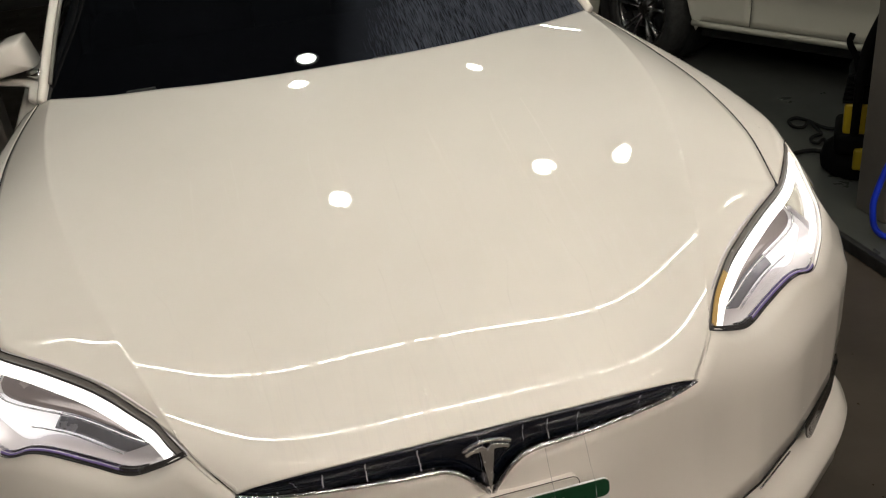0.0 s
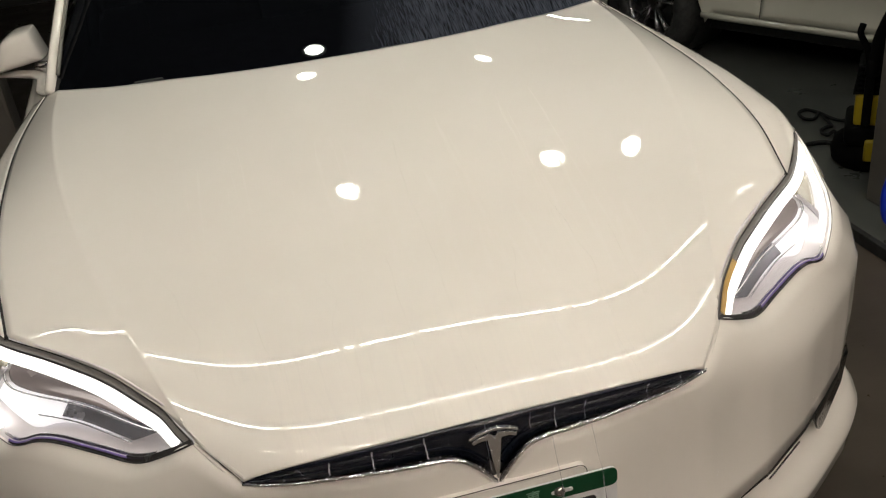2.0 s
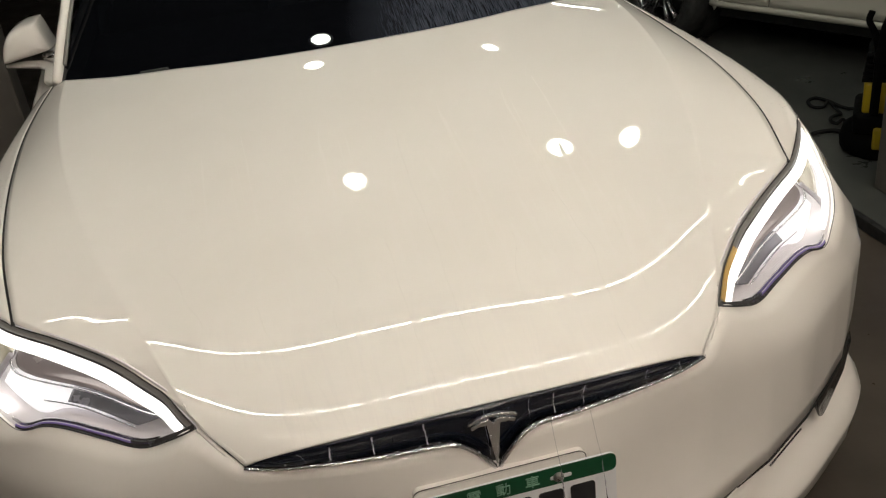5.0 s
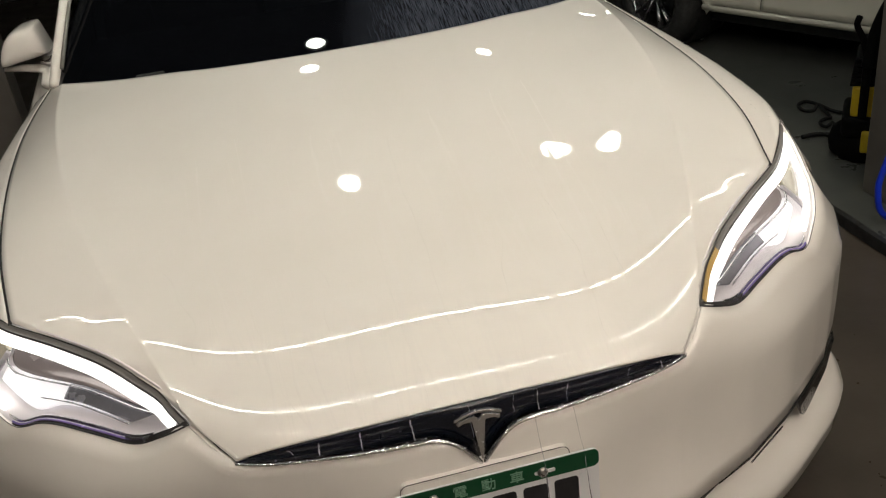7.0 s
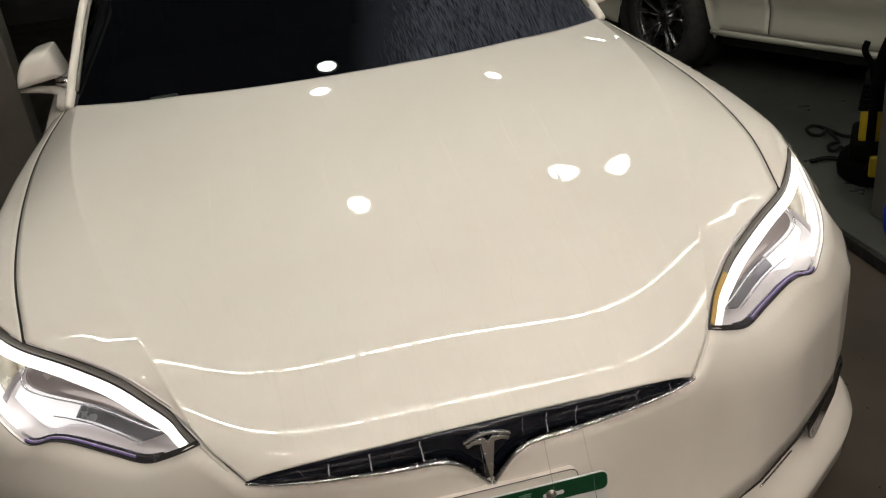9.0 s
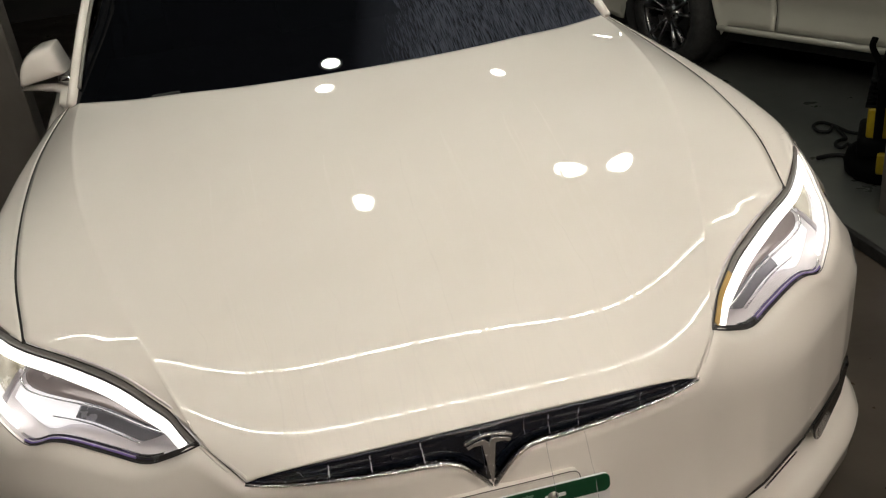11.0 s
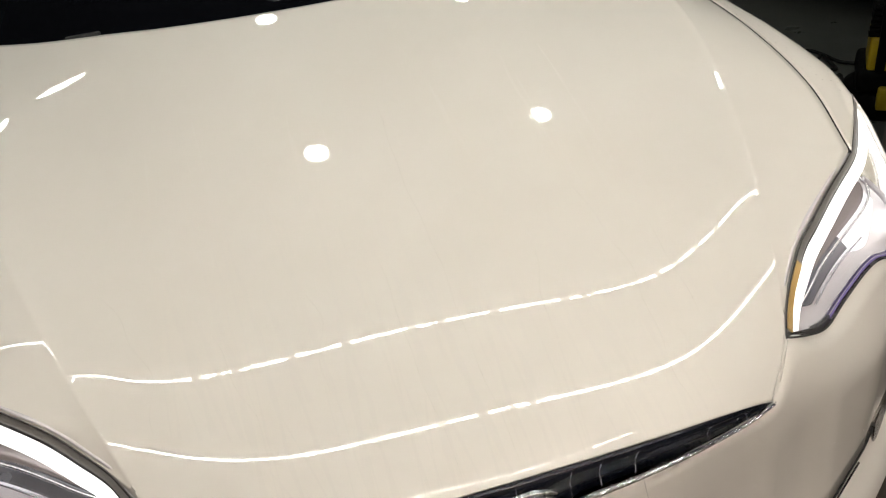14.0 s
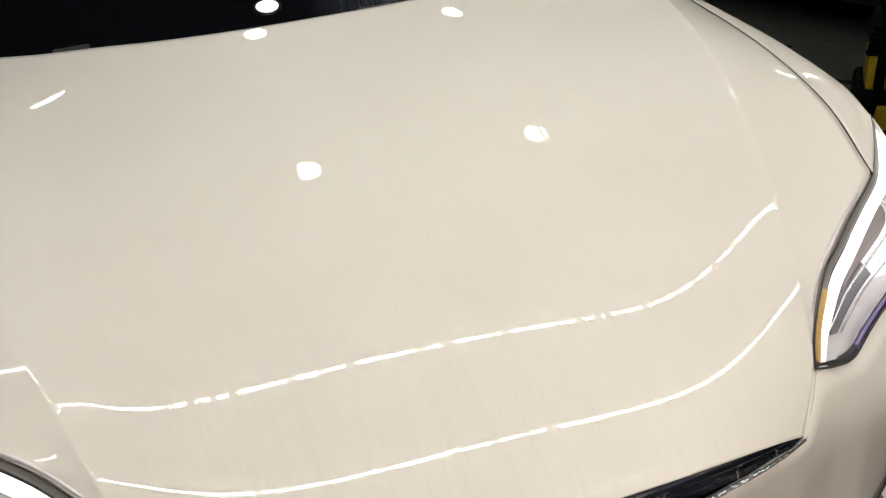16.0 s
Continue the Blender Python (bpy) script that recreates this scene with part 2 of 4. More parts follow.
def join(*bms):
    out = bmesh.new()
    for b in bms:
        me = bpy.data.meshes.new("tmp")
        b.to_mesh(me)
        b.free()
        out.from_mesh(me)
        bpy.data.meshes.remove(me)
    return out


def mirrored(points, sx):
    return [Vector((p[0] * sx, p[1], p[2])) for p in points]


def lerp(a, b, t):
    return a + (b - a) * t


# ---- the room ----
FLOOR = surface("painted_concrete", (0.058, 0.062, 0.058), (0.084, 0.089, 0.082), 1.4, (0.25, 0.40), bump=0.02, bump_scale=40)
FLOOR_LOW = surface("wet_concrete", (0.048, 0.040, 0.032), (0.088, 0.073, 0.059), 2.0, (0.25, 0.45), bump=0.04, bump_scale=40)
WALL = surface("dark_wall", (0.014, 0.013, 0.013), (0.024, 0.022, 0.021), 1.5, (0.6, 0.8), bump=0.1)
WALL_BOUNCE = surface("pale_bounce_wall", (0.26, 0.225, 0.19), (0.34, 0.30, 0.26), 1.5, (0.6, 0.8), bump=0.1)
CEILING = surface("dark_ceiling", (0.006, 0.0065, 0.017), (0.009, 0.010, 0.023), 1.5, (0.7, 0.9))
KERB = surface("black_edge", (0.008, 0.008, 0.008), (0.02, 0.02, 0.02), 8, (0.4, 0.7))
COLUMN = surface("beige_column", (0.068, 0.062, 0.055), (0.135, 0.122, 0.108), 1.7, (0.5, 0.7), bump=0.15, bump_scale=18)
LAMP = glow("round_lamp_light", (0.92, 0.97, 0.85), 40.0)
TUBE = glow("tube_light", (0.96, 0.957, 0.845), 47.5)
TUBE_WARM_AND_FILL = glow("warm_and_fill_tube_light", (1.0, 0.875, 0.745), 73.0)
LAMP_TRIM = surface("lamp_trim", (0.6, 0.6, 0.58), (0.7, 0.7, 0.68), 20, (0.4, 0.6))

X0, X1, Y0, Y1 = -4.2, 6.5, -5.0, 9.0
SEAM = 1.70


def structure(name, bm, mat, label):
    return tagged(part(name, bm, mat, flat=True), label, "", kind="structure")


structure("floor", box(X0, SEAM, Y0, Y1, -0.2, 0.0), FLOOR_LOW, "dark wet concrete floor of the wash bay")
structure("floor_raised", box(SEAM + 0.004, X1, Y0, Y1, -0.2, 0.045), FLOOR, "grey painted concrete floor beside the bay")
structure("trim_1", box(SEAM - 0.022, SEAM + 0.002, Y0, Y1, 0.002, 0.047, 0.004), KERB, "black rubber edge of the raised floor")
structure("ceiling", box(X0, X1, Y0, Y1, CEIL, CEIL + 0.15), CEILING, "black painted ceiling")
structure("wall_north", box(X0, X1, Y1, Y1 + 0.15, -0.2, CEIL), WALL, "dark wall behind the cars")
# Out of view; the pale colour is added to bounce light at the bumper.
structure("wall_south", box(X0, X1, Y0 - 0.15, Y0, -0.2, CEIL), WALL_BOUNCE, "unseen end wall, made pale to bounce light onto the bumper")
structure("wall_west", box(X0 - 0.15, X0, Y0, Y1, -0.2, CEIL), WALL, "dark side wall of the garage")
structure("wall_east", box(X1, X1 + 0.15, Y0, Y1, -0.2, CEIL), WALL, "dark side wall of the garage")
# Cut short so the windscreen doesn't mirror it; thickness fits the camera's view.
structure("low_wall", box(-1.95, -1.145, 2.45, 2.58, 0, 2.2, 0.012), COLUMN, "stained grey concrete column, cut short")
structure("column_2", box(1.86, 2.26, 1.40, 1.56, 0.045, CEIL, 0.01), COLUMN, "beige column beside the raised floor's edge")


# ---- lamps on the ceiling ----
LIGHTS = ((0.011, 2.181), (1.470, 2.181), (-1.448, 4.026), (0.011, 4.026), (1.470, 4.026), (2.930, 4.026), (2.930, 2.181), (3.040, 6.420), (4.389, 4.026))


def downlight(x, y, r=0.10):
    ob = thing("ceiling_light", "round white recessed ceiling downlight, switched on", "ceiling light", "round ceiling lights", (x, y, CEIL))
    part("trim_ring", turned([(r, 0), (r + 0.02, 0), (r + 0.02, -0.012), (r, -0.018), (r, 0)], 40, caps=False), LAMP_TRIM, ob)
    part("diffuser", turned([(r - 0.001, -0.002), (r - 0.001, -0.012), (0.0, -0.014)], 40), LAMP, ob, "glowing round diffuser")


def strip(x0, y0, x1, y1, z, w=0.03):
    a = math.atan2(y1 - y0, x1 - x0)
    n = math.hypot(x1 - x0, y1 - y0)
    ob = thing("tube_light", "slim white linear tube light under the ceiling, switched on; back rows added as fill", "tube light", "tube lights", ((x0 + x1) / 2, (y0 + y1) / 2, z), math.degrees(a))
    part("housing", box(-n / 2, n / 2, -w * 0.7, w * 0.7, 0.01, 0.05, 0.006), LAMP_TRIM, ob)
    part("tube", box(-n / 2 + 0.01, n / 2 - 0.01, -w / 2, w / 2, -0.010, 0.010, 0.006), TUBE if y0 > 0 else TUBE_WARM_AND_FILL, ob, "glowing tube")
    for s in (-0.4, 0.4):
        part("hanger", box(n * s - 0.006, n * s + 0.006, -0.006, 0.006, 0.05, CEIL - z), LAMP_TRIM, ob)


for x, y in LIGHTS:
    downlight(x, y, 0.075)
# Rows beyond y = -1 are unseen, added as fill for the bumper.
for y in (1.235, 0.468, -0.444, -1.35, -2.25, -3.15, -4.05):
    a, b = (-1.500, 2.010) if y > 1 else (-1.5, 2.5) if y > -1 else (-0.75, 2.8)
    strip(a, y, b, y, 2.9, 0.022 if y == 0.468 else 0.015)


# ---- the white electric hatchback ----
car = thing("electric_hatchback", "wet pearl white electric hatchback with its lights on", "car")

# outline of a headlamp: upper edge and lower edge, both from the inner corner to the rear tip
LAMP_T = [(0.450, 0.134, 0.722), (0.474, 0.172, 0.735), (0.492, 0.196, 0.755), (0.5235, 0.2316, 0.767), (0.557, 0.265, 0.782), (0.589, 0.286, 0.799), (0.631, 0.320, 0.808), (0.674, 0.353, 0.816), (0.747, 0.411, 0.825), (0.800, 0.475, 0.830), (0.835, 0.525, 0.846), (0.850, 0.548, 0.856)]
LAMP_B = [(0.450, 0.134, 0.722), (0.500, 0.152, 0.698), (0.551, 0.174, 0.681), (0.611, 0.214, 0.686), (0.676, 0.252, 0.698), (0.715, 0.270, 0.700), (0.756, 0.285, 0.691), (0.790, 0.318, 0.706), (0.822, 0.358, 0.732), (0.845, 0.408, 0.761), (0.852, 0.447, 0.784), (0.857, 0.505, 0.823), (0.850, 0.548, 0.856)]

# the bonnet between its creases: height = sum of these terms times even powers of x / 0.6,
# over the way from the nose, which bows back towards the sides
HOOD_W = (0.0, 0.04, 0.09, 0.16, 0.26, 0.40, 0.60, 0.85, 1.15, 1.45)
HOOD_Z = (
    (0.7156, 0.7366, 0.7559, 0.7783, 0.8052, 0.8387, 0.8944, 0.9595, 1.0184, 1.0672),
    (-0.1798, -0.1288, -0.1069, -0.0955, -0.0833, -0.0667, -0.0429, -0.0317, -0.0300, -0.0114),
    (0.0840, 0.0970, 0.0992, 0.0981, 0.0819, 0.0645, 0.0538, 0.0457, 0.0367, 0.0218),
    (0.1473, 0.1867, 0.2199, 0.2343, 0.2244, 0.1773, 0.0928, 0.0127, -0.0222, -0.0068),
    (-0.1289, -0.1590, -0.1829, -0.2037, -0.1825, -0.1289, -0.0672, -0.0182, 0.0013, -0.0214),
)


def bends(k):
    """Second derivatives of a natural cubic spline over the knots k, as a matrix on its values."""
    n, h = len(k), np.diff(k)
    a, r = np.eye(n), np.zeros((n, n))
    for i in range(1, n - 1):
        a[i, i - 1:i + 2] = h[i - 1], 2 * (h[i - 1] + h[i]), h[i]
        r[i, i - 1:i + 2] = 6 / h[i - 1], -6 / h[i - 1] - 6 / h[i], 6 / h[i]
    return np.linalg.solve(a, r)


def weights(k, m, x):
    i = min(max(int(np.searchsorted(k, x)) - 1, 0), len(k) - 2)
    h = k[i + 1] - k[i]
    a = (k[i + 1] - x) / h
    b = 1 - a
    e = np.eye(len(k))
    return a * e[i] + b * e[i + 1] + ((a ** 3 - a) * m[i] + (b ** 3 - b) * m[i + 1]) * h * h / 6


WF, ZF = np.array(HOOD_W), np.array(HOOD_Z)
MW = bends(WF)


def hood_z(x, y):
    u = (x / 0.6) ** 2
    g = 2.0 * x ** 4
    f = min(1.0, max(0.0, (abs(x) - 0.33) / 0.13))
    d = (y - 1.04) / 0.20
    lift = 0.0060 * f * f * (3 - 2 * f) * d * math.exp(-d * d)
    return lift + float(np.array((1, u, u * u, u ** 3, u ** 4)) @ ZF @ weights(WF, MW, y - g / math.sqrt(1 + (g / 0.33) ** 2)))


# middle line, crease and side seam, from nose to windscreen
HOOD_C = (0.020, 0.050, 0.110, 0.22, 0.38, 0.58, 0.80, 1.00, 1.148)
HOOD_K = [(0.380, 0.0606), (0.442, 0.129), (0.476, 0.196), (0.532, 0.335), (0.585, 0.480), (0.642, 0.664), (0.691, 0.89), (0.725, 1.15), (0.740, 1.393)]
HOOD_S = [(0.385, 0.062, 0.684), (0.449, 0.134, 0.722), (0.509, 0.212, 0.772), (0.600, 0.292, 0.813), (0.746, 0.412, 0.826), (0.771, 0.585, 0.888), (0.795, 0.83, 0.920), (0.815, 1.11, 0.930), (0.775, 1.44, 0.972)]


# the gap between bonnet and wing
GAP_LINE = [(0.748, 0.413, 0.826), (0.778, 0.585, 0.882), (0.804, 0.83, 0.912), (0.824, 1.11, 0.922), (0.813, 1.30, 0.941), (0.782, 1.445, 0.968)]

# how the panel outside the crease sinks towards its edge, and its hollow, along its length
EDGE_V = np.array((1, 2, 2.6, 3, 3.4, 3.8, 4.3, 5, 6.5))
EDGE_DISH = np.array((-0.0001, -0.0011, -0.0017, -0.0009, -0.0004, -0.0004, -0.0002, 0, 0))
EDGE_DROP = np.array((-0.0001, -0.0089, -0.0139, -0.0116, -0.0076, 0.0004, 0.0018, 0.0010, 0))
EDGE_M = bends(EDGE_V)


def hood_rows():
    nv, nu, ns = 150, 44, 14
    C, K, S = spline([(0, y, 0) for y in HOOD_C], nv), spline([(x, y, 0) for x, y in HOOD_K], nv), spline(HOOD_S, nv)
    # along the headlamp the side follows the lamp's upper edge
    edge = even(LAMP_T[:9], 200)
    gap = spline(GAP_LINE, 501)
    for n in range(nv):
        v = n / (nv - 1) * 8
        if 1 <= v <= 4:
            k = (v - 1) / 3 * 199
            S[n] = edge[int(k)].lerp(edge[min(int(k) + 1, 199)], k - int(k)) + Vector((-0.002, 0.002, 0.002))
        elif v > 4:
            k = (v - 4 if v < 7 else 3 + 2 * (v - 7)) / 5 * 500
            S[n] = gap[min(int(k), 499)].lerp(gap[min(int(k) + 1, 500)], k - int(k)) - Vector((0.003, 0, 0))
    rows = []
    for n, (c, k, s) in enumerate(zip(C, K, S)):
        k.z = hood_z(k.x, k.y)
        bow = 2 + min(1, 4 * n / nv)
        if n > 0.75 * nv:
            bow = 3 - 0.7 * (n / nv - 0.75) / 0.25
        v = n / (nv - 1) * 8
        dish = float(weights(EDGE_V, EDGE_M, min(max(v, 1), 6.5)) @ EDGE_DISH)
        s = s + Vector((0, 0, float(weights(EDGE_V, EDGE_M, min(max(v, 1), 6.5)) @ EDGE_DROP)))
        flow = min(1, max(0, (v - 0.7) / 0.8))
        half = []
        for i in range(nu):
            u = i / nu
            x, y = k.x * u, lerp(c.y, k.y, u ** bow)
            half.append(Vector((x, y, hood_z(x, y))))
        u = 1 - 0.004 / k.x
        x, y = k.x * u, lerp(c.y, k.y, u ** bow)
        half.append(Vector((x, y, hood_z(x, y))))
        # towards the crease the panel goes on rising
        firm = min(1, max(0, (v - 1.5) / 1.5))
        for p in half:
            x0 = k.x - 0.050
            if p.x > x0:
                z0 = hood_z(x0, p.y)
                p.z = lerp(p.z, z0 + (z0 - hood_z(x0 - 0.004, p.y)) / 0.004 * (p.x - x0) + 0.4 * (p.x - x0) ** 2, firm)
        z0 = hood_z(k.x - 0.050, k.y)
        k.z = lerp(k.z, z0 + (z0 - hood_z(k.x - 0.054, k.y)) / 0.004 * 0.050 + 0.001, firm)
        for u in [0, min(0.5, 0.004 / (s - k).length)] + [i / ns for i in range(1, ns + 1)]:
            p = k.lerp(s, u)
            p.z = lerp(hood_z(p.x, p.y), p.z, flow) + 6.75 * u * (1 - u) ** 2 * dish
            if u == 0:
                p.z = k.z + 0.0003 * firm
            half.append(p)
        rows.append([Vector((-p.x, p.y, p.z)) for p in half[:0:-1]] + half)
    # the front lip rolls under
    lip = [Vector((p.x, p.y + 0.004, p.z - 0.006)) for p in rows[0]]
    lip2 = [Vector((p.x, p.y + 0.02, p.z - 0.010)) for p in rows[0]]
    return [lip2, lip] + rows


part("bonnet", sheet(hood_rows(), 0.004, (0, 0.5, 9)), PAINT, car, "pearl white bonnet with water running down")

# the bumper: its top edge, its fullest line, its lower edge
BUMP_T = [(0, 0.000, 0.612), (0.040, 0.001, 0.662), (0.078, 0.003, 0.677), (0.150, 0.009, 0.676), (0.240, 0.024, 0.674), (0.330, 0.046, 0.672), (0.389, 0.064, 0.679), (0.449, 0.1325, 0.719)] + LAMP_B[1:]


def plan(x):
    """How far back the nose lies at that width, at its fullest height."""
    xs = (0, 0.19, 0.39, 0.55, 0.68, 0.78, 0.86, 0.925, 0.962, 0.984)
    ys = (-0.012, -0.009, 0.018, 0.095, 0.180, 0.258, 0.325, 0.395, 0.47, 0.60)
    return float(np.interp(x, xs, ys))


def bumper_rows(sx):
    top = spline(BUMP_T, 90)
    rows = [[] for _ in range(13)]
    n = len(top)
    for i, t in enumerate(top):
        w = i / (n - 1)
        xm = lerp(t.x, 0.98, w ** 3) if t.x > 0.3 else t.x
        xm = max(xm, t.x) + 0.03 * min(1, t.x / 0.4)
        xm = min(xm, 0.982)
        hollow = 0.036 * max(0.0, 1 - (t.x / 0.84) ** 6) * (0.12 + 0.88 * min(1, max(0, (t.x - 0.12) / 0.2)))
        q = min(1, max(0, (t.x - 0.42) / 0.15))
        hollow *= 1 - 0.8 * q
        m1 = Vector((lerp(t.x, xm, 0.88), lerp(t.y, plan(xm) + hollow, 0.86 - 0.02 * q), lerp(t.z, 0.53, 0.42 + 0.08 * q)))
        m2 = Vector((xm, plan(xm) + hollow, 0.545))
        m3 = Vector((xm - 0.001, plan(xm) + 0.72 * hollow, 0.455))
        b = Vector((xm - 0.004, plan(xm) + 0.002, 0.375))
        for r, p in zip(rows, spline([t, m1, m2, m3, b], 11) + [b + Vector((-0.006, 0.012, -0.004)), b + Vector((-0.02, 0.04, 0.0))]):
            r.append(p)
    return [mirrored(r, sx) for r in rows]


for sx in (1, -1):
    part("bumper", sheet(bumper_rows(sx), 0.006, (0, -9, 3)), PAINT, car, "pearl white front bumper")


def poly(points, y0, depth, bevel=0.0):
    """A flat shape of (x, z) places, facing the nose at y0, with a depth behind."""
    bm = bmesh.new()
    a = [bm.verts.new((x, y0, z)) for x, z in points]
    b = [bm.verts.new((x, y0 + depth, z)) for x, z in points]
    n = len(points)
    bm.faces.new(a)
    bm.faces.new(b[::-1])
    for i in range(n):
        bm.faces.new([a[i], b[i], b[(i + 1) % n], a[(i + 1) % n]])
    bmesh.ops.recalc_face_normals(bm, faces=bm.faces[:])
    if bevel:
        bmesh.ops.bevel(bm, geom=[e for e in bm.edges], offset=bevel, segments=2, affect="EDGES")
    return bm


# ---- grille band, chrome edge and badge ----
def nose_panel():
    rows = [[], [], [], []]
    for i in range(61):
        x = -0.386 + 0.772 * i / 60
        a = abs(x)
        top = 0.7265 - 0.042 * (a / 0.387) ** 1.7
        low = float(np.interp(a, (0, 0.04, 0.078, 0.24, 0.33, 0.387), (0.614, 0.664, 0.680, 0.677, 0.676, 0.681)))
        y = 0.012 + 0.052 * (a / 0.387) ** 2
        for r, w in zip(rows, (0, 0.33, 0.67, 1)):
            r.append((x, y + 0.004 * math.sin(math.pi * w), lerp(top, low, w)))
    return sheet(rows, 0.006, (0, -9, 1))


part("grille_panel", nose_panel(), GRILLE, car, "gloss black grille band with water drops")
edge = [(0, 0.0, 0.611), (0.020, 0.000, 0.640), (0.042, 0.001, 0.664), (0.062, 0.002, 0.676), (0.085, 0.003, 0.6805), (0.15, 0.009, 0.680), (0.24, 0.024, 0.678), (0.33, 0.045, 0.676), (0.386, 0.062, 0.680)]
half = even(edge[:], 60)
line = [Vector((-p.x, p.y - 0.002, p.z)) for p in half[:0:-1]] + [Vector((p.x, p.y - 0.002, p.z)) for p in half]
radii = [0.0055 - 0.003 * (abs(p.x) / 0.386) for p in line]
part("chrome_edge", tube(line, radii, 8, flat=0.8), STRIP, car, "chrome strip under the grille band")
arc_out = [(0.080 * math.sin(a), 0.6415 + 0.080 * math.cos(a)) for a in np.linspace(-0.516, 0.516, 21)]
arc_in = [(0.0757 * math.sin(a), 0.6415 + 0.0757 * math.cos(a)) for a in np.linspace(0.525, -0.525, 21)]
badge = part("badge", poly(arc_out + arc_in, -0.004, 0.006, 0.0007), BADGE, car, "chrome badge of an arc over a tapered blade", flat=True)
wing = [(0.0, 0.7030), (0.0060, 0.7130), (0.0125, 0.7126), (0.0245, 0.7098), (0.0362, 0.7045), (0.0335, 0.6985), (0.0250, 0.7032), (0.0108, 0.7030)]
wing = [(-x, z) for x, z in wing[:0:-1]] + wing + [(0.0006, 0.616), (-0.0006, 0.616)]
part("blade", poly(wing, -0.005, 0.007, 0.0006), BADGE, badge, flat=True)

# ---- number plate ----
PLATE_WHITE = surface("plate_white", (0.74, 0.75, 0.76), (0.8, 0.8, 0.81), 20, (0.25, 0.4))
PLATE_GREEN = surface("plate_green", (0.001, 0.048, 0.016), (0.002, 0.062, 0.022), 14, (0.25, 0.4))
PLATE_TEXT = surface("plate_text", (0.16, 0.30, 0.21), (0.20, 0.36, 0.26), 20, (0.25, 0.4))
PLATE_BLACK = surface("plate_black", (0.01, 0.01, 0.012), (0.02, 0.02, 0.022), 20, (0.3, 0.5))
STEEL = surface("screw_steel", (0.4, 0.38, 0.36), (0.55, 0.53, 0.5), 60, (0.2, 0.4), metallic=1.0)


def rounded(x0, x1, z0, z1, r, n=5):
    out = []
    for cx, cz, a0 in ((x1 - r, z1 - r, 0), (x0 + r, z1 - r, 90), (x0 + r, z0 + r, 180), (x1 - r, z0 + r, 270)):
        for k in range(n + 1):
            a = radians(a0 + 90 * k / n)
            out.append((cx + r * math.cos(a), cz + r * math.sin(a)))
    return out


part("plate_mount", poly(rounded(-0.142, 0.142, 0.47, 0.6165, 0.014), -0.0155, 0.03, 0.002), PAINT, car, "raised white mount for the plate", flat=True)
groove = [(x, -0.0148, z) for x, z in rounded(-0.1425, 0.1425, 0.47, 0.617, 0.014)]
part("mount_seam", tube(groove, 0.0007, 6, closed=True), GAP, car, "dark gap round the plate's mount")
plate = tagged(part("number_plate", poly(rounded(-0.19, 0.19, 0.443, 0.603, 0.012), -0.0220, 0.004), PLATE_WHITE, car, flat=True), "white number plate with a green band")
part("green_band", poly(rounded(-0.19, 0.19, 0.568, 0.603, 0.011), -0.0235, 0.002), PLATE_GREEN, plate, "green band along the plate", flat=True)
for sx in (-1, 1):
    part("screw_slot", poly(rounded(0.092 * sx - 0.024 + 0.010 * sx, 0.092 * sx + 0.010 * sx + 0.012, 0.5795, 0.5865, 0.003), -0.0245, 0.002), PLATE_WHITE, plate, flat=True)
    part("screw", turned([(0.0, -0.030), (0.005, -0.0295), (0.0085, -0.027), (0.0095, -0.0242), (0.0095, -0.023)], 16, "y", (0.092 * sx, 0, 0.583)), STEEL, plate, "steel screw head")
for i, x in enumerate((-0.155, -0.103, -0.051, 0.022, 0.076, 0.130)):
    part("character_bar", poly(rounded(x - 0.019, x + 0.023, 0.462, 0.556, 0.006), -0.0235, 0.002), PLATE_BLACK, plate, "black bar on the plate", flat=True)
for k, word in enumerate("\u96fb\u52d5\u8eca"):
    cu = bpy.data.curves.new("band_letter", "FONT")
    cu.body, cu.size, cu.extrude, cu.align_x = word, 0.026, 0.0006, "CENTER"
    cu.materials.append(PLATE_TEXT)
    ob = new("band_letter", cu)
    ob.parent = plate
    ob.matrix_basis = pose(-0.048 + 0.048 * k, -0.0247, 0.5765, 90, 0, 0)

# ---- headlamps ----
def lamp_grid(sx, w0, w1, t0, t1, depth, nt=40, nw=8, bulge=0.012):
    T, B = even(LAMP_T, 81), even(LAMP_B, 81)
    rows = []
    for j in range(nw + 1):
        w = lerp(w0, w1, j / nw)
        r = []
        for i in range(nt + 1):
            t = lerp(t0, t1, i / nt)
            k = t * 80
            a = T[int(k)].lerp(T[min(int(k) + 1, 80)], k - int(k))
            b = B[int(k)].lerp(B[min(int(k) + 1, 80)], k - int(k))
            p = a.lerp(b, w)
            out = Vector((0.62, -0.72, 0.30)).normalized()
            p = p + out * (bulge * math.sin(math.pi * w) * math.sin(math.pi * min(1, t * 1.05)) - (depth if depth < 0.02 else max(0.006, depth * min(1, w / 0.14, (1 - w) / 0.10))))
            r.append(Vector((p.x * sx, p.y, p.z)))
        rows.append(r)
    return rows


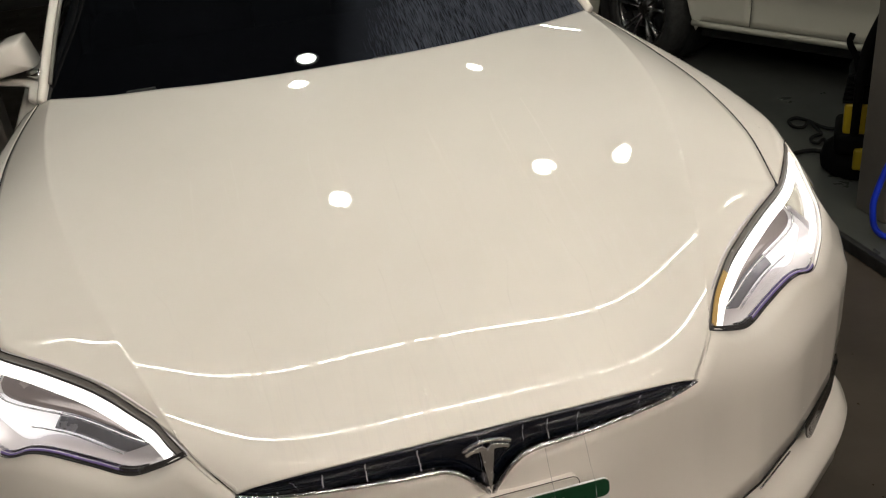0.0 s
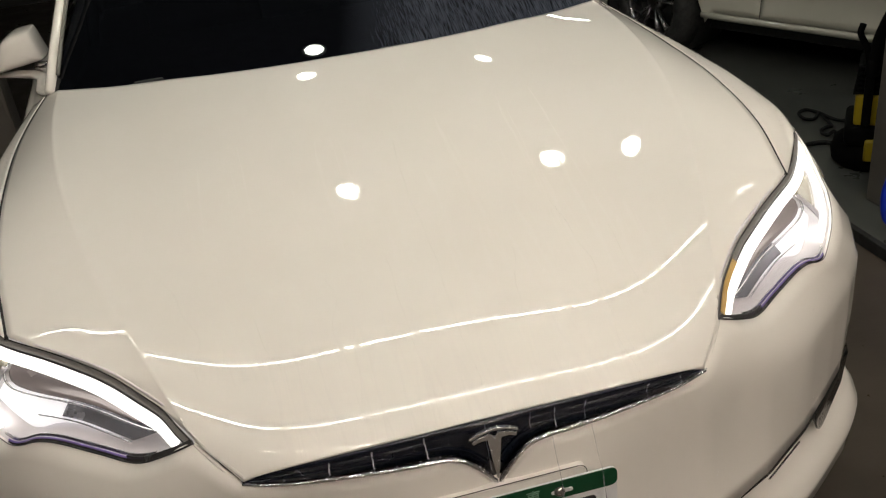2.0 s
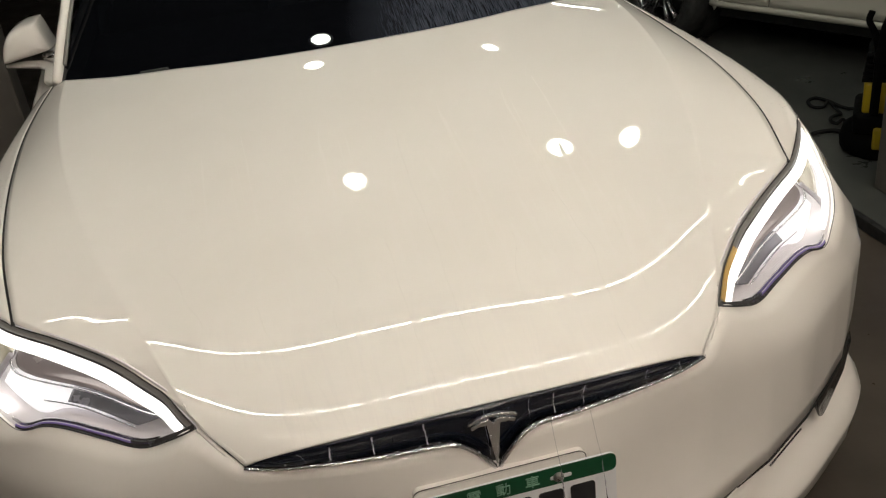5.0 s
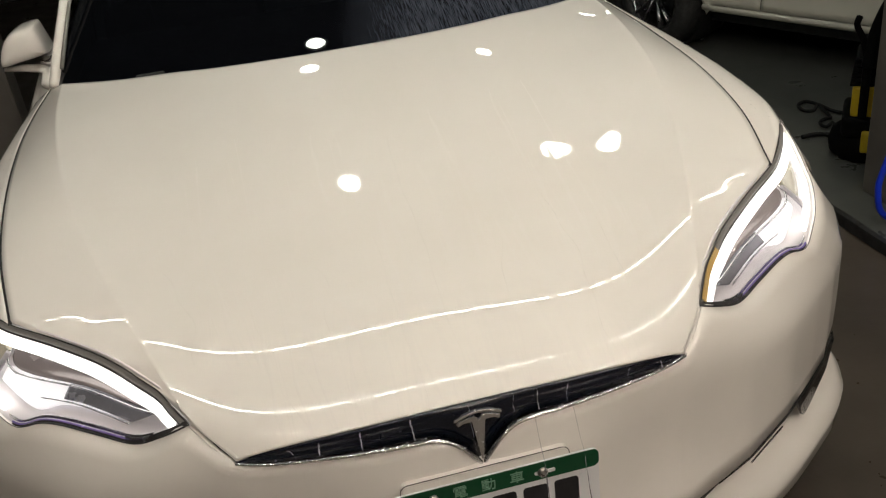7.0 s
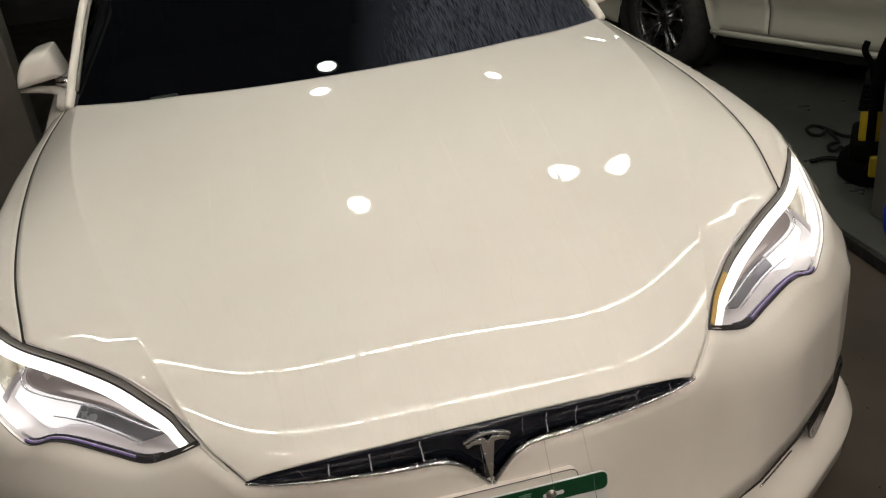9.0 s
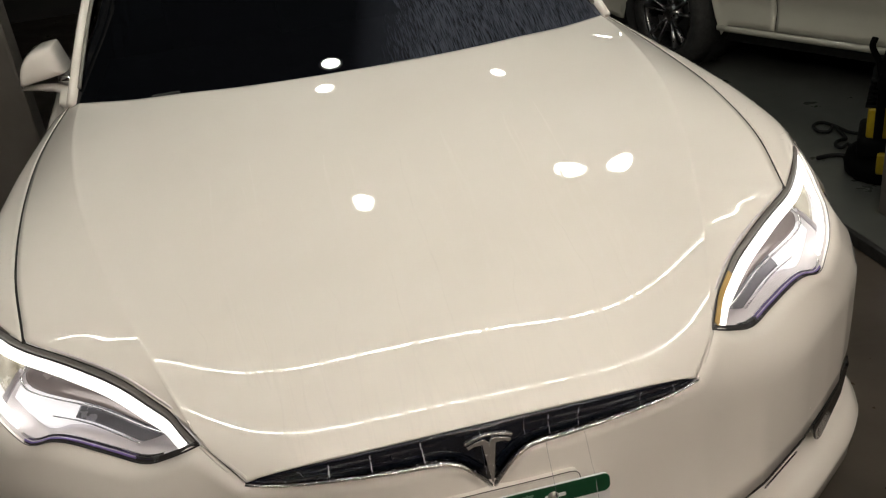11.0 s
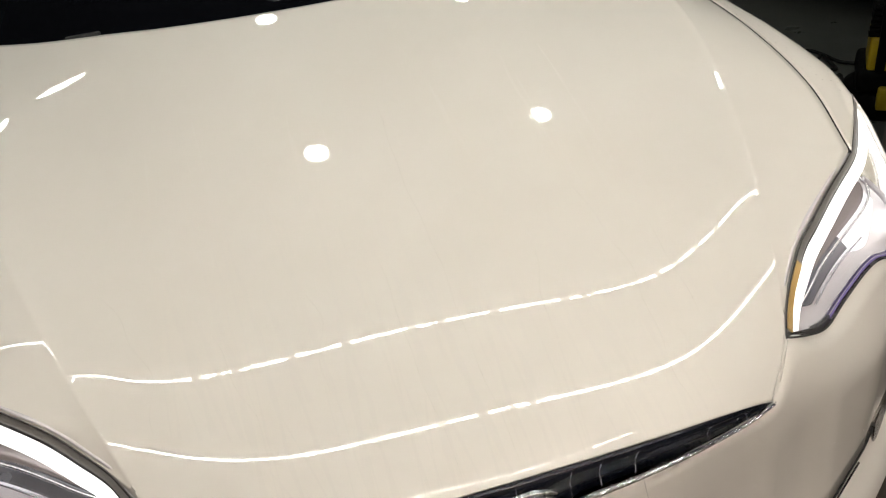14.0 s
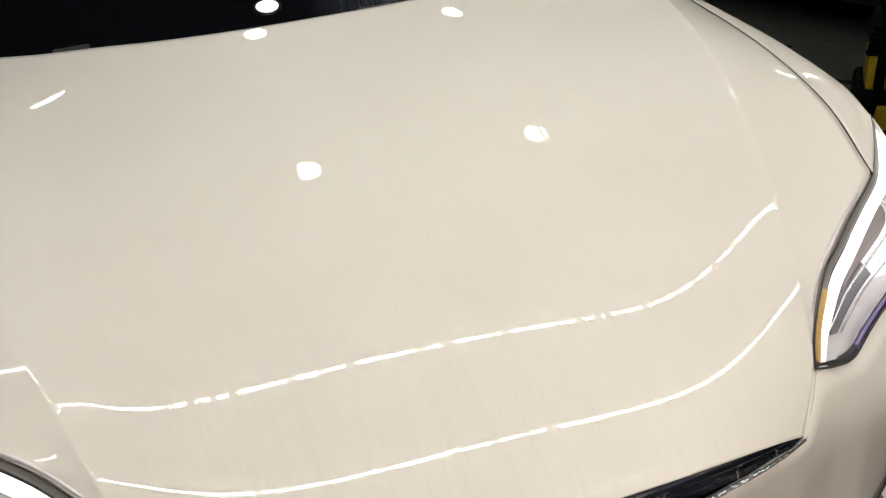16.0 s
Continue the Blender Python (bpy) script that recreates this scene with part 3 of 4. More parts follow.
def lamp_band(sx, d0, d1, t0, t1, depth, low=False, nt=60, nw=6):
    """A band of the lamp at distances d0 to d1 from its upper or lower edge."""
    T, B = even(LAMP_T, 161), even(LAMP_B, 161)
    rows = [[] for _ in range(nw + 1)]
    out = Vector((0.62, -0.72, 0.30)).normalized()
    for i in range(nt + 1):
        k = lerp(t0, t1, i / nt) * 160
        a = T[int(k)].lerp(T[min(int(k) + 1, 160)], k - int(k))
        b = B[int(k)].lerp(B[min(int(k) + 1, 160)], k - int(k))
        if low:
            a, b = b, a
        n = max((b - a).length, 0.001)
        for j in range(nw + 1):
            w = min(lerp(d0, d1, j / nw) / n, 0.96)
            p = a.lerp(b, w) + out * (0.012 * math.sin(math.pi * w) * math.sin(math.pi * min(1, k / 160 * 1.05)) - depth)
            rows[j].append(Vector((p.x * sx, p.y, p.z)))
    return rows


def lamp_patch(sx, near, far, t0, t1, depth, low=False, nt=48, nw=6, dome=0.0):
    """A panel inside the lamp between two distances from an edge, which change along it; it may swell."""
    T, B = even(LAMP_T, 161), even(LAMP_B, 161)
    rows = [[] for _ in range(nw + 1)]
    out = Vector((0.62, -0.72, 0.30)).normalized()
    for i in range(nt + 1):
        s = i / nt
        k = lerp(t0, t1, s) * 160
        a = T[int(k)].lerp(T[min(int(k) + 1, 160)], k - int(k))
        b = B[int(k)].lerp(B[min(int(k) + 1, 160)], k - int(k))
        if low:
            a, b = b, a
        n = max((b - a).length, 0.001)
        for j in range(nw + 1):
            w = min(lerp(near(s), far(s), j / nw) / n, 0.96)
            p = a.lerp(b, w) + out * (0.012 * math.sin(math.pi * w) - depth + dome * math.sin(math.pi * j / nw) * math.sin(math.pi * s))
            rows[j].append(Vector((p.x * sx, p.y, p.z)))
    return rows


def pocket(s):
    """Lower edge of the dark pocket under the light band: a point at the nose, a round end at the rear."""
    return 0.039 + 0.041 * min(1, s / 0.8) ** 0.75 * math.sqrt(max(0.0, 1 - max(0, (s - 0.86) / 0.14) ** 2))


def headlamp(sx):
    to = (5 * sx, -6, 3)
    T, B = even(LAMP_T, 60), even(LAMP_B, 60)
    ring = mirrored(T + B[-2:0:-1], sx)
    inward = Vector((-0.62 * sx, 0.72, -0.30)).normalized()
    lamp = part("headlamp", sheet(lamp_grid(sx, 0.0, 1.0, 0.0, 1.0, 0.050, nw=10), 0.004, to), HOUSING, car, "headlamp with a glowing white light band")
    thick = [0.0012] * 60 + [0.0007 if j < 30 else 0.0018 for j in range(len(ring) - 60)]
    part("rim", tube(ring, thick, 8, closed=True), BEZEL_DARK, lamp, "black seal round the lamp")
    part("housing_wall", sheet([ring, [p + inward * 0.004 - Vector((0, 0, 0.016)) for p in ring]], closed=True), LAMP_GREY, lamp)
    part("upper_bezel", sheet(lamp_band(sx, 0.0, 0.0110, 0.01, 0.985, 0.002), 0.003, to), BEZEL, lamp, "grey band over the light")
    part("bezel_groove", sheet(lamp_band(sx, 0.0110, 0.0170, 0.01, 0.985, 0.006), 0.003, to), BEZEL_DARK, lamp, "dark groove beside the light")
    if sx > 0:
        part("side_marker", sheet(lamp_band(sx, 0.002, 0.012, 0.035, 0.24, -0.0005), 0.003, to), AMBER, lamp, "amber side marker")
    part("light_band", sheet(lamp_band(sx, 0.0175, 0.0375, 0.065, 0.955, 0.008), 0.006, to), DRL, lamp, "glowing white daytime light band")
    part("lower_light", sheet(lamp_band(sx, 0.007, 0.023, 0.575, 0.96, 0.008, True), 0.006, to), DRL, lamp, "glowing white lower light band")
    part("pocket", sheet(lamp_patch(sx, lambda s: 0.0385, pocket, 0.15, 0.66, 0.026, dome=-0.010), 0.004, to), POCKET, lamp, "dark grey pocket under the light band")
    part("pocket_edge", sheet(lamp_patch(sx, lambda s: pocket(s) + 0.0002, lambda s: pocket(s) + 0.0040, 0.15, 0.66, 0.017, nw=2), 0.004, to), CHROME, lamp, "bright edge of the pocket")
    part("inner_panel", sheet(lamp_patch(sx, lambda s: pocket(0.549 * s) + 0.0052, lambda s: pocket(0.549 * s) + 0.0058 + 0.030 * min(1, 4 * s), 0.15, 0.43, 0.030), 0.004, to), INNER, lamp, "grey metallic panel inside the lamp")
    part("panel_line", sheet(lamp_patch(sx, lambda s: pocket(0.137 + 0.549 * s) + 0.0362, lambda s: pocket(0.137 + 0.549 * s) + 0.0385, 0.22, 0.50, 0.024, nw=2), 0.003, to), CHROME, lamp, "thin bright line under the panel")
    part("beam_reflector", sheet(lamp_patch(sx, lambda s: 0.024, lambda s: 0.024 + 0.066 * math.sin(math.pi * (0.04 + 0.86 * s)) ** 0.7, 0.27, 0.655, 0.036, True, dome=-0.008), 0.004, to), BEAM, lamp, "glowing reflector of the dipped beam")
    part("outer_reflector", sheet(lamp_patch(sx, lambda s: 0.028, lambda s: 0.030 + 0.062 * (1 - s) ** 0.6, 0.665, 0.93, 0.022, True, dome=-0.006), 0.004, to), OUTER, lamp, "beige outer chamber")
    part("chamber_wall", sheet(lamp_grid(sx, 0.36, 0.94, 0.650, 0.668, 0.014, nw=10), 0.004, to), SHELF, lamp, "grey divider between the chambers")
    # Violet is painted here for the colour fringe of the lit lens.
    part("violet_edge", sheet(lamp_band(sx, 0.0050, 0.0082, 0.14, 0.53, 0.001, True), 0.002, to), PURPLE, lamp, "violet strip painted for the lens's colour fringe")
    part("lower_bezel", sheet(lamp_band(sx, 0.0090, 0.0150, 0.12, 0.55, 0.004, True), 0.003, to), CHROME, lamp, "chrome lower strip")
    part("lower_rim", sheet(lamp_band(sx, 0.0004, 0.0042, 0.10, 0.53, 0.002, True), 0.003, to), BEZEL_DARK, lamp, "black lower rim")
    part("lower_seal", sheet(lamp_band(sx, 0.0, 0.011, 0.01, 0.20, 0.001, True), 0.003, to), BEZEL_DARK, lamp, "black lower seal")
    cover = part("lens_cover", sheet(lamp_grid(sx, 0.0, 1.0, 0.0, 1.0, -0.001, nw=14, bulge=0.016), 0.0, to), LENS, lamp, "clear lens cover")
    cover.visible_shadow = False


for sx in (1, -1):
    headlamp(sx)


# ---- wings and flanks ----
def arch(y, base, yc, r=0.365, zc=0.345):
    d = r * r - (y - yc) ** 2
    return max(base, zc + math.sqrt(d)) if d > 0 else base


SHOULDER = [(0.851, 0.549, 0.853), (0.880, 0.655, 0.860), (0.895, 0.82, 0.864), (0.897, 1.02, 0.861), (0.891, 1.25, 0.858), (0.886, 1.47, 0.858)]


def wing_rows(sx):
    G, S = spline(GAP_LINE, 70), spline(SHOULDER, 70)
    cols = []
    for i, (g, s) in enumerate(zip(G, S)):
        g = g + Vector((0.0025, 0, 0))
        w = min(1, i / 14)
        zb = arch(s.y + 0.07 * (1 - w), 0.41 if s.y < 0.8 else 0.22, 0.93)
        mid = g.lerp(s, 0.5) + Vector((0.003 + 0.006 * w, 0, 0.010 * w + 0.001))
        hgt = s.z - zb
        m1 = Vector((lerp(0.935, 0.958, w), s.y + lerp(0.055, 0.0, w), s.z - hgt * 0.40))
        m2 = Vector((lerp(0.970, 0.975, w), s.y + lerp(0.075, 0.0, w), s.z - hgt * 0.78))
        b = Vector((lerp(0.972, 0.98, w), s.y + lerp(0.085, 0, w), zb))
        cols.append(spline([g, mid, s, m1, m2, b], 36) + [b + Vector((-0.03, 0, 0.0))])
    return [mirrored([c[j] for c in cols], sx) for j in range(37)]


for sx in (1, -1):
    part("wing", sheet(wing_rows(sx), 0.005, (9 * sx, 0.5, 4)), PAINT, car, "pearl white front wing")
    seam = spline([Vector(p) - Vector((0, 0, 0.0042)) for p in GAP_LINE], 60)
    part("seam", tube(mirrored(seam, sx), 0.0036, 6), GAP, car, "dark gap between bonnet and wing")
    seam = spline([(0.387, 0.066, 0.678), (0.420, 0.100, 0.700), (0.449, 0.135, 0.720)], 12)
    part("seam", tube(mirrored([p - Vector((0, 0, 0.002)) for p in seam], sx), 0.0034, 8), PAINT, car, "white filler in the gap between bonnet and bumper")

# ---- lower front: intake, ducts, lip ----
LIP = [(0, -0.045, 0.25), (0.2, -0.035, 0.25), (0.36, 0.0, 0.25), (0.54, 0.072, 0.25), (0.677, 0.144, 0.25), (0.808, 0.237, 0.25), (0.872, 0.287, 0.25), (0.927, 0.344, 0.25), (0.957, 0.394, 0.25), (0.98, 0.46, 0.258), (0.985, 0.56, 0.28)]


def lip_rows(sx):
    rows = [[] for _ in range(7)]
    for p in even(LIP, 60):
        w = min(1, p.x / 0.3)
        inn = Vector((-0.55 * w, 0.83, 0)).normalized()
        q = Vector((min(p.x, 0.95), plan(min(p.x, 0.95)) + 0.030, 0.372))
        for r, v in zip(rows, (p + inn * 0.10 + Vector((0, 0, -0.055)), p + inn * 0.004 + Vector((0, 0, -0.05)), p, p + inn * 0.025 + Vector((0, 0, 0.03)), p + inn * 0.055 + Vector((0, 0, 0.042)), (p + inn * 0.075).lerp(q, 0.5) + Vector((0, 0.01, 0.0)), q)):
            r.append(v)
    return [mirrored(r, sx) for r in rows]


for sx in (1, -1):
    part("front_lip", sheet(lip_rows(sx), 0.005, (0, -9, 3)), PAINT, car, "pearl white lip under the bumper")
    duct = [[], [], []]
    for x in np.linspace(0.722, 0.965, 60):
        u = (x - 0.722) / 0.243
        drop = 0.066 * math.sqrt(max(0.0, 1 - max(0.0, 1 - u / 0.16) ** 2)) * (1 - 0.92 * max(0, (u - 0.16) / 0.84))
        q = Vector((x - 0.006, plan(x) + 0.010, 0.374))
        duct[0].append(q)
        duct[1].append(q + Vector((0.004, -0.003, -0.5 * drop)))
        duct[2].append(q + Vector((0.010, -0.008, -drop)))
    part("duct", sheet([mirrored(r, sx) for r in duct], 0.003, (9 * sx, -9, 3)), DUCT, car, "black side duct with a lamp in it")
    part("duct_trim", tube(mirrored([(x - 0.006, plan(x) - 0.004, 0.3635) for x in np.linspace(0.55, 0.66, 12)], sx), 0.0020, 6), BADGE, car, "slim chrome trim")
    part("seam", tube(mirrored([(x - 0.004, plan(x) + 0.002, 0.371) for x in np.linspace(0.46, 0.735, 30)], sx), [0.0012 + 0.0018 * min(1, k / 12) for k in range(30)], 6), GAP, car, "dark gap between bumper and lip")
slot = [[(x, plan(abs(x)) + 0.008, 0.376) for x in np.linspace(-0.51, 0.51, 41)], [(x, plan(abs(x)) + 0.010, 0.374 - 0.026 * min(1, (0.515 - abs(x)) / 0.14)) for x in np.linspace(-0.51, 0.51, 41)]]
part("intake_slot", sheet(slot, 0.004, (0, -9, 1)), BLACK_PLASTIC, car, "black mesh slot under the bumper")
intake = [[(x, plan(abs(x)) + 0.05, 0.425) for x in np.linspace(-0.47, 0.47, 31)], [(x, plan(abs(x)) + 0.06, 0.29) for x in np.linspace(-0.47, 0.47, 31)]]
part("lower_intake", sheet(intake, 0.01, (0, -9, 1)), BLACK_PLASTIC, car, "black lower air intake")

# ---- windscreen, pillars, roof ----
BASE = [(-0.742, 1.397, 0.985), (-0.558, 1.294, 0.996), (-0.337, 1.184, 1.008), (-0.16, 1.154, 1.013), (0, 1.150, 1.014), (0.16, 1.154, 1.013), (0.337, 1.184, 1.008), (0.558, 1.294, 0.996), (0.742, 1.397, 0.985)]


def glass_z(x, y):
    """The windscreen: it rises at about 27 degrees and falls away to the sides."""
    d = y - 1.26
    bow = 0.30 * d * d if d < 0.3 else 0.027 + 0.18 * (d - 0.3)
    d, flare = y - 1.26, 0.15 * x * x * (y - 1.26) * math.exp(-((y - 1.26) / 0.25) ** 2)
    return flare + 1.0073 + 0.503 * d - bow * max(0, 1 - (x / 0.62) ** 2) - 0.17 * x * x - 0.07 * x ** 4


ROOF_FRONT = [(x, y, glass_z(x, y)) for x, y in ((-0.585, 2.07), (-0.4, 2.03), (-0.2, 2.03), (0, 2.03), (0.2, 2.03), (0.4, 2.03), (0.585, 2.07))]


def screen_rows():
    A, B = even([(x * 1.03, y + 0.010, 0) for x, y, z in BASE], 61), even([(x * 1.03, y, 0) for x, y, z in ROOF_FRONT], 61)
    rows = []
    for j in range(31):
        r = []
        for a, b in zip(A, B):
            q = a.lerp(b, j / 30)
            r.append(Vector((q.x, q.y, glass_z(q.x, q.y))))
        rows.append(r)
    return rows


screen = screen_rows()
wind = part("windscreen", sheet(screen, 0.0, (0, -5, 9)), WET_SHEEN_GLASS, car, "dark wet windscreen with a painted streaky sheen")
part("cowl", tube([p + Vector((0, 0.012, -0.012)) for p in screen[0]], 0.012, 8), BLACK_PLASTIC, car, "black cowl under the windscreen")
part("dashboard", sheet([[Vector((p.x * 0.97, p.y + 0.05, p.z - 0.035)) for p in screen[0]], [Vector((p.x * 0.95, p.y + 0.25, p.z - 0.01)) for p in screen[0]], [Vector((p.x * 0.93, 1.85, 0.99)) for p in screen[0]], [Vector((p.x * 0.93, 1.9, 0.7)) for p in screen[0]]], 0.02, (0, 1.5, 9)), CABIN, car, "black dashboard behind the glass")
part("cabin_floor", box(-0.7, 0.7, 1.2, 4.3, 0.30, 0.34), CABIN, car, flat=True)
part("firewall", box(-0.72, 0.72, 1.42, 1.45, 0.34, 0.93), CABIN, car, flat=True)
for x in (-0.38, 0.38):
    seat = part("front_seat", join(box(x - 0.24, x + 0.24, 2.15, 2.65, 0.34, 0.56, 0.05), box(x - 0.22, x + 0.22, 2.62, 2.78, 0.52, 1.16, 0.06), box(x - 0.12, x + 0.12, 2.68, 2.78, 1.15, 1.30, 0.04)), CABIN, car, "black front seat")
for x in (-0.500, 0.12):
    part("washer_jet", join(box(x - 0.036, x + 0.036, 1.262 if x < 0 else 1.188, 1.282 if x < 0 else 1.208, 0.995, 1.006, 0.004)), BLACK_PLASTIC, car, "small black washer jet")
def waist(y):
    """Half the width at the lower edge of the side windows."""
    return float(np.interp(y, (1.45, 1.7, 2.2, 3.2, 4.2, 4.9), (0.785, 0.815, 0.85, 0.86, 0.80, 0.68)))


PILLAR = [(0.768, 1.425, 0.976), (0.741, 1.58, 1.085), (0.705, 1.75, 1.202), (0.665, 1.92, 1.290), (0.603, 2.09, 1.352), (0.58, 2.35, 1.385), (0.575, 2.7, 1.395), (0.575, 3.1, 1.375), (0.59, 3.5, 1.31), (0.63, 4.0, 1.17), (0.68, 4.4, 1.05)]
for sx in (1, -1):
    part("roof_rail", tube(mirrored(even(PILLAR, 60), sx), [0.0135] * 20 + [0.0135 + 0.0005 * k for k in range(40)], 12, flat=1.2), PAINT, car, "pearl white windscreen pillar")
    part("pillar_trim", tube(mirrored([(p[0] - 0.017, p[1] - 0.003, p[2] + 0.004) for p in even(PILLAR, 60)[1:26]], sx), 0.006, 6), PILLAR_TRIM, car)
    win = [[], []]
    for y in np.linspace(1.62, 4.0, 40):
        k = min(even(PILLAR, 60), key=lambda p: abs(p.y - y))
        win[0].append((waist(y) + 0.004, y, float(np.interp(y, (1.45, 1.6, 2.2, 4.9), (0.930, 0.920, 0.950, 0.995)))))
        win[1].append((k.x + 0.018, y, k.z - 0.01))
    part("side_window", sheet([mirrored(r, sx) for r in win], 0.0, (9 * sx, 2, 3)), GLASS, car, "dark side windows")
rf, rb = even(ROOF_FRONT, 31), even([(-0.57, 3.35, 1.34), (0, 3.3, 1.415), (0.57, 3.35, 1.34)], 31)
part("roof", sheet([[a.lerp(b, w) + Vector((0, 0, 0.03 * math.sin(math.pi * w))) for a, b in zip(rf, rb)] for w in np.linspace(0, 1, 10)], 0.01, (0, 2.5, 9)), BLACK_GLOSS, car, "black glass roof")
tail = even([(-0.66, 4.42, 1.055), (0, 4.50, 1.11), (0.66, 4.42, 1.055)], 31)
part("rear_window", sheet([[a.lerp(b, w) + Vector((0, 0, 0.03 * math.sin(math.pi * w))) for a, b in zip(rb, tail)] for w in np.linspace(0, 1, 8)], 0.006, (0, 3.5, 9)), BLACK_GLOSS, car, "dark rear window")


def flank_rows(sx):
    cols = []
    for y in np.linspace(1.475, 4.93, 90):
        e = min(1, max(0, (y - 4.3) / 0.65))
        nx = 0.16 * e * e
        zt = float(np.interp(y, (1.45, 1.6, 2.2, 4.9), (0.935, 0.925, 0.955, 1.0)))
        zb = arch(y, 0.21 + 0.12 * e, 3.89)
        sh = Vector((lerp(0.887, 0.935, min(1, (y - 1.45) / 0.6)) - nx, y, 0.856 + 0.045 * (y - 1.45) / 3))
        h = sh.z - zb
        cols.append(spline([(waist(y), y, zt), (lerp(waist(y), sh.x, 0.62), y, lerp(zt, sh.z, 0.42)), sh, (lerp(0.958, 0.972, min(1, (y - 1.45) / 0.6)) - nx, y, sh.z - h * 0.4), (0.974 - nx, y, sh.z - h * 0.75), (0.945 - nx, y, zb)], 22))
    return [mirrored([c[j] for c in cols], sx) for j in range(22)]


for sx in (1, -1):
    part("flank", sheet(flank_rows(sx), 0.006, (9 * sx, 3, 1)), PAINT, car, "pearl white doors and rear wing")
back = [[(x * 0.80, 4.93 - 0.0 * x, 1.03), (x * 0.81, 4.97, 0.90), (x * 0.81, 4.98, 0.6), (x * 0.79, 4.94, 0.32)] for x in np.linspace(-1, 1, 21)]
part("tail_panel", sheet(back, 0.01, (0, 9, 1)), PAINT, car, "pearl white tail")
part("boot_lid", sheet([tail, [Vector((p.x * 1.2, 4.93, 1.03)) for p in tail]], 0.01, (0, 4.6, 9)), PAINT, car, "pearl white boot lid")
part("underbody", box(-0.80, 0.80, 0.45, 4.85, 0.17, 0.24), BLACK_PLASTIC, car, flat=True)


def wheel(parent, x, y, r, sx, spokes=5, mat=ALLOY, rim=0.72, label="silver alloy wheel", steer=0.0, blade=(0.014, 0.011, 0.013), flat=1.0):
    """A tyre with its rim and split spokes, facing the side sx."""
    rr = r * rim
    prof = [(rr, -0.11), (r * 0.93, -0.115), (r, -0.085), (r + 0.001, -0.03), (r + 0.001, 0.03), (r, 0.085), (r * 0.93, 0.112), (rr + 0.02, 0.115), (rr, 0.10), (rr, -0.11)]
    w = part("wheel", turned([(a, h * sx) for a, h in prof], 48, "x", (x, y, r), False), RUBBER, parent, "black tyre on an alloy rim")
    part("rim", turned([(rr - 0.001, -0.09 * sx), (rr - 0.001, 0.095 * sx), (rr - 0.012, 0.10 * sx), (rr - 0.018, 0.085 * sx), (rr - 0.02, -0.08 * sx), (rr - 0.001, -0.09 * sx)], 48, "x", (x, y, r), False), mat, w, label)
    part("brake_disc", turned([(0.0, -0.01 * sx), (rr * 0.72, -0.01 * sx), (rr * 0.72, 0.012 * sx), (0, 0.012 * sx)], 32, "x", (x, y, r)), ALLOY_DARK, w, "dark brake disc")
    part("hub", turned([(0.0, 0.085 * sx), (0.03, 0.084 * sx), (0.06, 0.072 * sx), (0.062, 0.03 * sx)], 24, "x", (x, y, r), False), mat, w)
    for k in range(spokes):
        for d in (-0.17, 0.17):
            a = 2 * math.pi * k / spokes + 0.3
            p0 = Vector((x + 0.070 * sx, y + 0.045 * math.cos(a + d), r + 0.045 * math.sin(a + d)))
            p1 = Vector((x + 0.088 * sx, y + (rr - 0.012) * math.cos(a + d * 1.25), r + (rr - 0.012) * math.sin(a + d * 1.25)))
            part("spoke", tube([p0, p0.lerp(p1, 0.5) + Vector((0.006 * sx, 0, 0)), p1], list(blade), 8, flat=flat), mat, w)
    if steer:
        w.matrix_basis = Matrix.Translation((x, y, 0)) @ pose(0, 0, 0, 0, 0, steer) @ Matrix.Translation((-x, -y, 0))
    return w


for sx in (1, -1):
    for y in (0.93, 3.89):
        wheel(car, 0.845 * sx, y, 0.345, sx)
    part("wheel_well", join(turned([(0.385, -0.02 * sx), (0.385, -0.30 * sx), (0.0, -0.30 * sx)], 40, "x", (0.93 * sx, 0.93, 0.345), False)), BLACK_PLASTIC, car)
    part("wheel_well", join(turned([(0.385, -0.02 * sx), (0.385, -0.30 * sx), (0.0, -0.30 * sx)], 40, "x", (0.93 * sx, 3.89, 0.345), False)), BLACK_PLASTIC, car)


